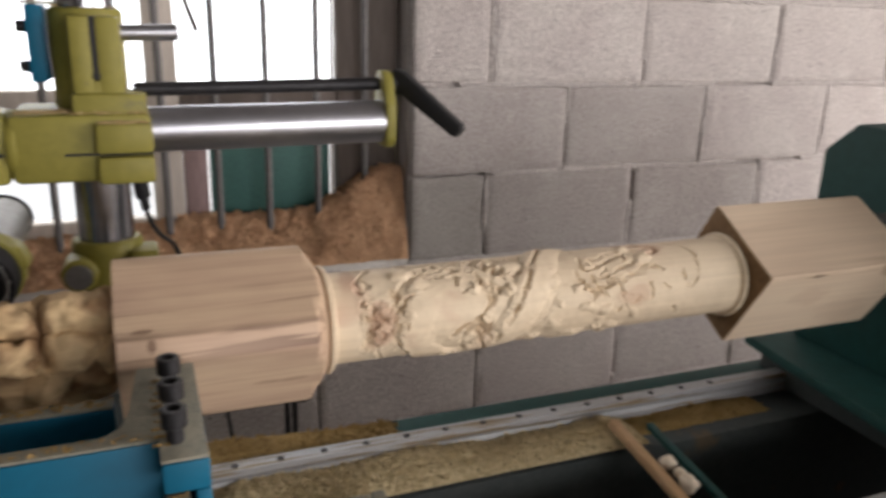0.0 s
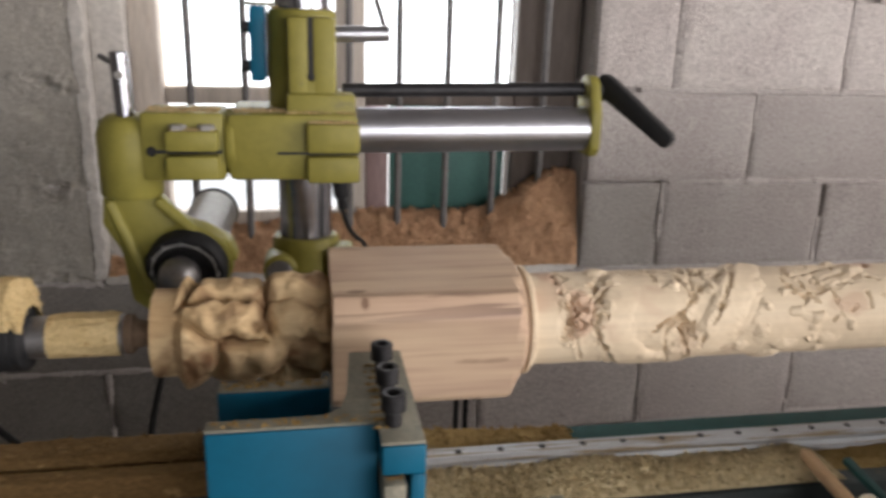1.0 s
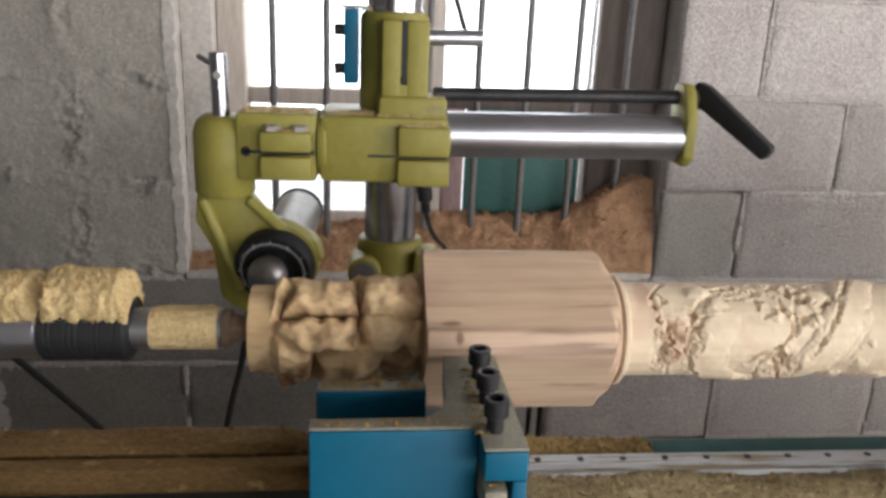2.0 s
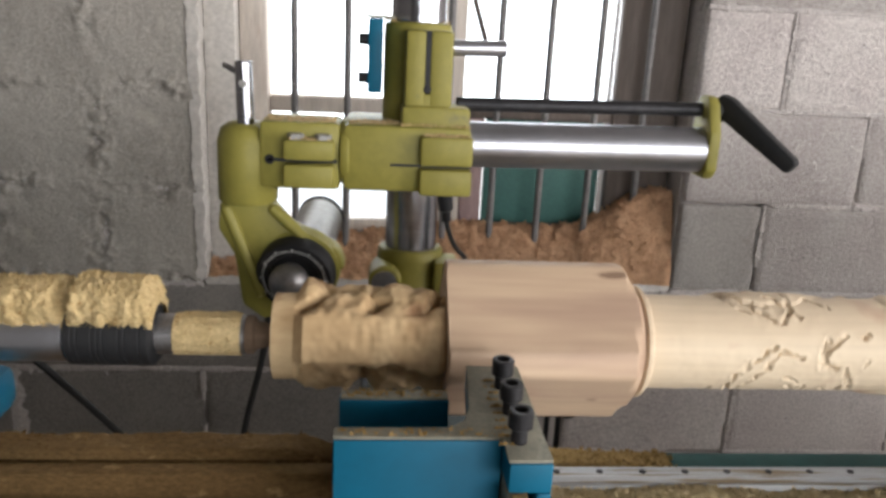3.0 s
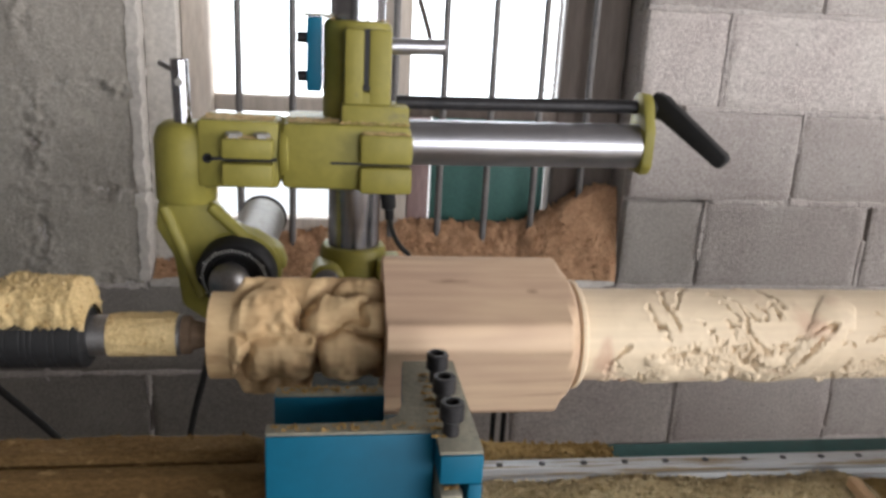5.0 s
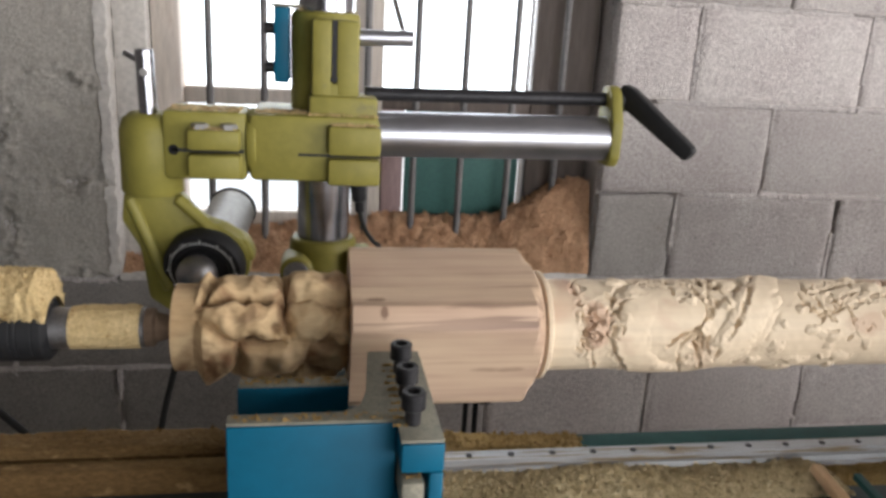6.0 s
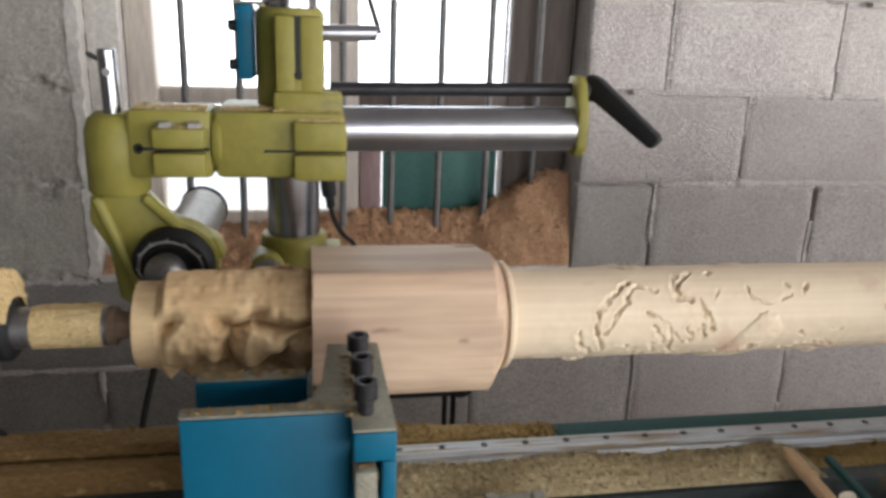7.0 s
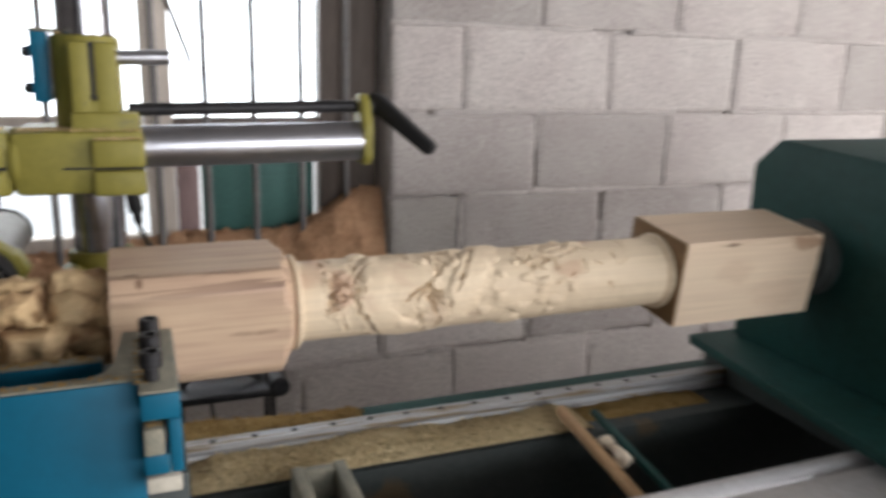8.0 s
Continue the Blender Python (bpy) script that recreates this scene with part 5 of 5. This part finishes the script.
def render_coat(rows):
    """Cement smeared over the blocks left of the window, lumpy along the joints."""
    x0, x1, z0, z1 = -2.0, WIN_L - 0.003, 0.803, 2.1
    x, z = np.meshgrid(np.arange(x0, x1, 0.0045), np.arange(z0, z1, 0.0045))
    wx, wz = x + 0.012 * value_noise(x * 14 + 60, z * 14, 41), z + 0.010 * value_noise(x * 14 + 60, z * 14, 42)
    joint = np.zeros_like(x)
    for a, b, c, d in rows:
        if b > WIN_L + 0.01 or b < x0 or c < 0.79 or c > z1:
            continue
        inside = (wx > a) & (wx < b)
        joint = np.maximum(joint, np.where(inside, np.exp(-((wz - c) / 0.016) ** 2), 0))
        if a > x0:
            joint = np.maximum(joint, np.where((wz > c) & (wz < d), np.exp(-((wx - a) / 0.022) ** 2), 0))
    patch = np.clip(0.7 + 0.9 * value_noise(x * 9 + 70, z * 9, 43), 0, 1)
    n1, n2, n3 = value_noise(x * 30 + 90, z * 30, 44), value_noise(x * 75 + 90, z * 75, 45), value_noise(x * 190 + 400, z * 190, 46)
    lumps = 0.002 * n1 + 0.0035 * n2 + 0.0028 * n3
    y = -0.006 - 0.0016 * n1 - 0.0006 * n3 - joint * patch * (1.9 * lumps + 0.0016) + 0.018 * joint * np.clip(value_noise(x * 45 + 20, z * 60, 47) - 0.35, 0, 1) * patch
    y -= 0.002 * np.clip(value_noise(x * 60 + 15, z * 60, 48) - 0.4, 0, 1) * patch
    me = grid_mesh("render_coat", x, y, z, RENDER_COAT)
    ob = new("render_coat", me)
    ob.parent = wall_n
    tagged(ob, "grey cement smeared over the blocks, lumpy at the joints", kind="stuff")


def blocks():
    rng = random.Random(4)
    cache = {}
    rows = block_courses()
    render_coat(rows)
    for x0, x1, z0, z1 in rows:
        g = 0.0034
        w, h = round(x1 - x0 - 2 * g, 3), round(z1 - z0 - 2 * g, 3)
        # Low blocks left behind the bed take the tone with painted shade.
        grey, in_shade = abs(x1) < 0.01 and abs(z0 - 0.8) < 0.01, x1 < -0.7 and z1 < 0.81
        tone = CONCRETE_GREY if grey else CONCRETE_SHADED if in_shade else CONCRETE
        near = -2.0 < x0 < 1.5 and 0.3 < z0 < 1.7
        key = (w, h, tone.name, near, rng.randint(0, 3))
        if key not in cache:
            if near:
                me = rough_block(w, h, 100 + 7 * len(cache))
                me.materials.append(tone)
            else:
                b = bmesh.new()
                box(b, -w / 2, w / 2, 0, 0.05, -h / 2, h / 2, bevel=0.0045, seg=1)
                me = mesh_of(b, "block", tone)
            cache[key] = me
        ob = new("block", cache[key])
        ob.parent = wall_n
        ob.matrix_basis = pose((x0 + x1) / 2, rng.uniform(-0.003, 0.003), (z0 + z1) / 2 + rng.uniform(-0.002, 0.002), rng.uniform(-0.4, 0.4), rng.uniform(-0.3, 0.3), rng.uniform(-0.4, 0.4))
    # mortar squeezed out of the joints: uneven ribbons, broken here and there
    nr = np.random.RandomState(9)
    verts, faces = [], []

    def ribbon(p, q, wide, fill, smear=0.35):
        p, q = np.array(p), np.array(q)
        length = np.linalg.norm(q - p)
        n = max(6, int(length / 0.006))
        d = (q - p) / length
        side = np.array((d[2], 0, -d[0]))
        at = np.linspace(0, 1, n)
        knots = max(4, int(length / 0.022))
        fill_in = np.interp(at, np.linspace(0, 1, knots), nr.uniform(-1, 1, knots))
        swell = np.interp(at, np.linspace(0, 1, knots * 2), nr.uniform(-1, 1, knots * 2))
        void = np.zeros(n, bool)
        if nr.uniform() > fill:
            lo = nr.uniform(-0.2, 0.7)
            void = (at > lo) & (at < lo + nr.uniform(0.15, 0.75))
        proud = np.where(void, 0.014, -0.0026 - 0.0012 * fill_in) + nr.uniform(-0.0007, 0.0007, n) + (0.0021 if wide > 0.015 else 0)
        half = wide * (0.8 + smear * swell + 0.12 * nr.uniform(-1, 1, n))
        base = len(verts)
        for k in range(n):
            c = p + d * length * k / (n - 1)
            for e, yy in ((-1, 0.004), (-0.45, proud[k]), (0.35, proud[k] + nr.uniform(-0.001, 0.001)), (1, 0.004)):
                v = c + side * e * half[k]
                verts.append((v[0], yy if abs(e) < 1 else max(yy, proud[k]), v[2]))
        for k in range(n - 1):
            for i in range(3):
                a = base + 4 * k + i
                faces.append((a, a + 4, a + 5, a + 1))
    for x0, x1, z0, z1 in rows:
        left = x1 < WIN_L + 0.01
        ribbon((x0, 0, z0), (x1, 0, z0), 0.0105 if not left else 0.02, 0.7 if not left else 0.85, 0.4)
        if abs(x0 - WIN_R) > 0.01:
            ribbon((x0, 0, z0), (x0, 0, z1), 0.009 if not left else 0.03, 0.4 if not left else 0.9, 0.4)
    me = bpy.data.meshes.new("mortar")
    me.from_pydata(verts, [], faces)
    me.update()
    me.materials.append(MORTAR)
    ob = new("mortar", me)
    ob.parent = wall_n
    tagged(ob, "pale uneven mortar in the joints", kind="stuff")


blocks()


def motions():
    turn = [(0, 15), (0.2, 6), (0.4, -2), (0.7, -4), (1.0, -4), (1.2, 4), (1.35, 14), (1.5, 18), (1.7, 8), (1.9, 10), (2.2, 45), (2.5, 102), (2.8, 162), (2.9, 182), (3.0, 204),
            (3.1, 229), (3.24, 262), (3.4, 300), (3.5, 326), (3.6, 348), (3.7, 351), (3.8, 342), (3.9, 320), (4.0, 295), (4.1, 270), (4.2, 250), (4.55, 185), (4.9, 118), (5.3, 46), (5.4, 32), (5.5, 17),
            (5.6, 5), (5.7, 0), (6.0, 2), (6.1, 17), (6.2, 32), (6.3, 53), (6.4, 70), (6.5, 88), (6.7, 118), (6.9, 147), (7.0, 163), (7.2, 202), (7.4, 244), (7.5, 266), (7.6, 290), (7.7, 312), (7.8, 330), (7.9, 344), (8.0, 351)]
    # the work slips a few millimetres along its axis at first
    walk(post, [(t, pose(AX_X - 0.004 * max(0.0, 1 - t / 0.6), AX_Y, AX_Z, a)) for t, a in turn])
    # the saddle with the tool holder feeds in towards the work, then rests
    feed = [(0, 0.050), (0.5, 0.038), (0.8, 0.018), (1.0, 0.007), (1.3, 0.001), (1.5, 0.0), (8.0, 0.0)]
    for ob, x in ((holder, FEED_X), (holder_crumbs, FEED_X), (thin, 0.01)):
        walk(ob, [(t, pose(x, y, 0)) for t, y in feed])


motions()
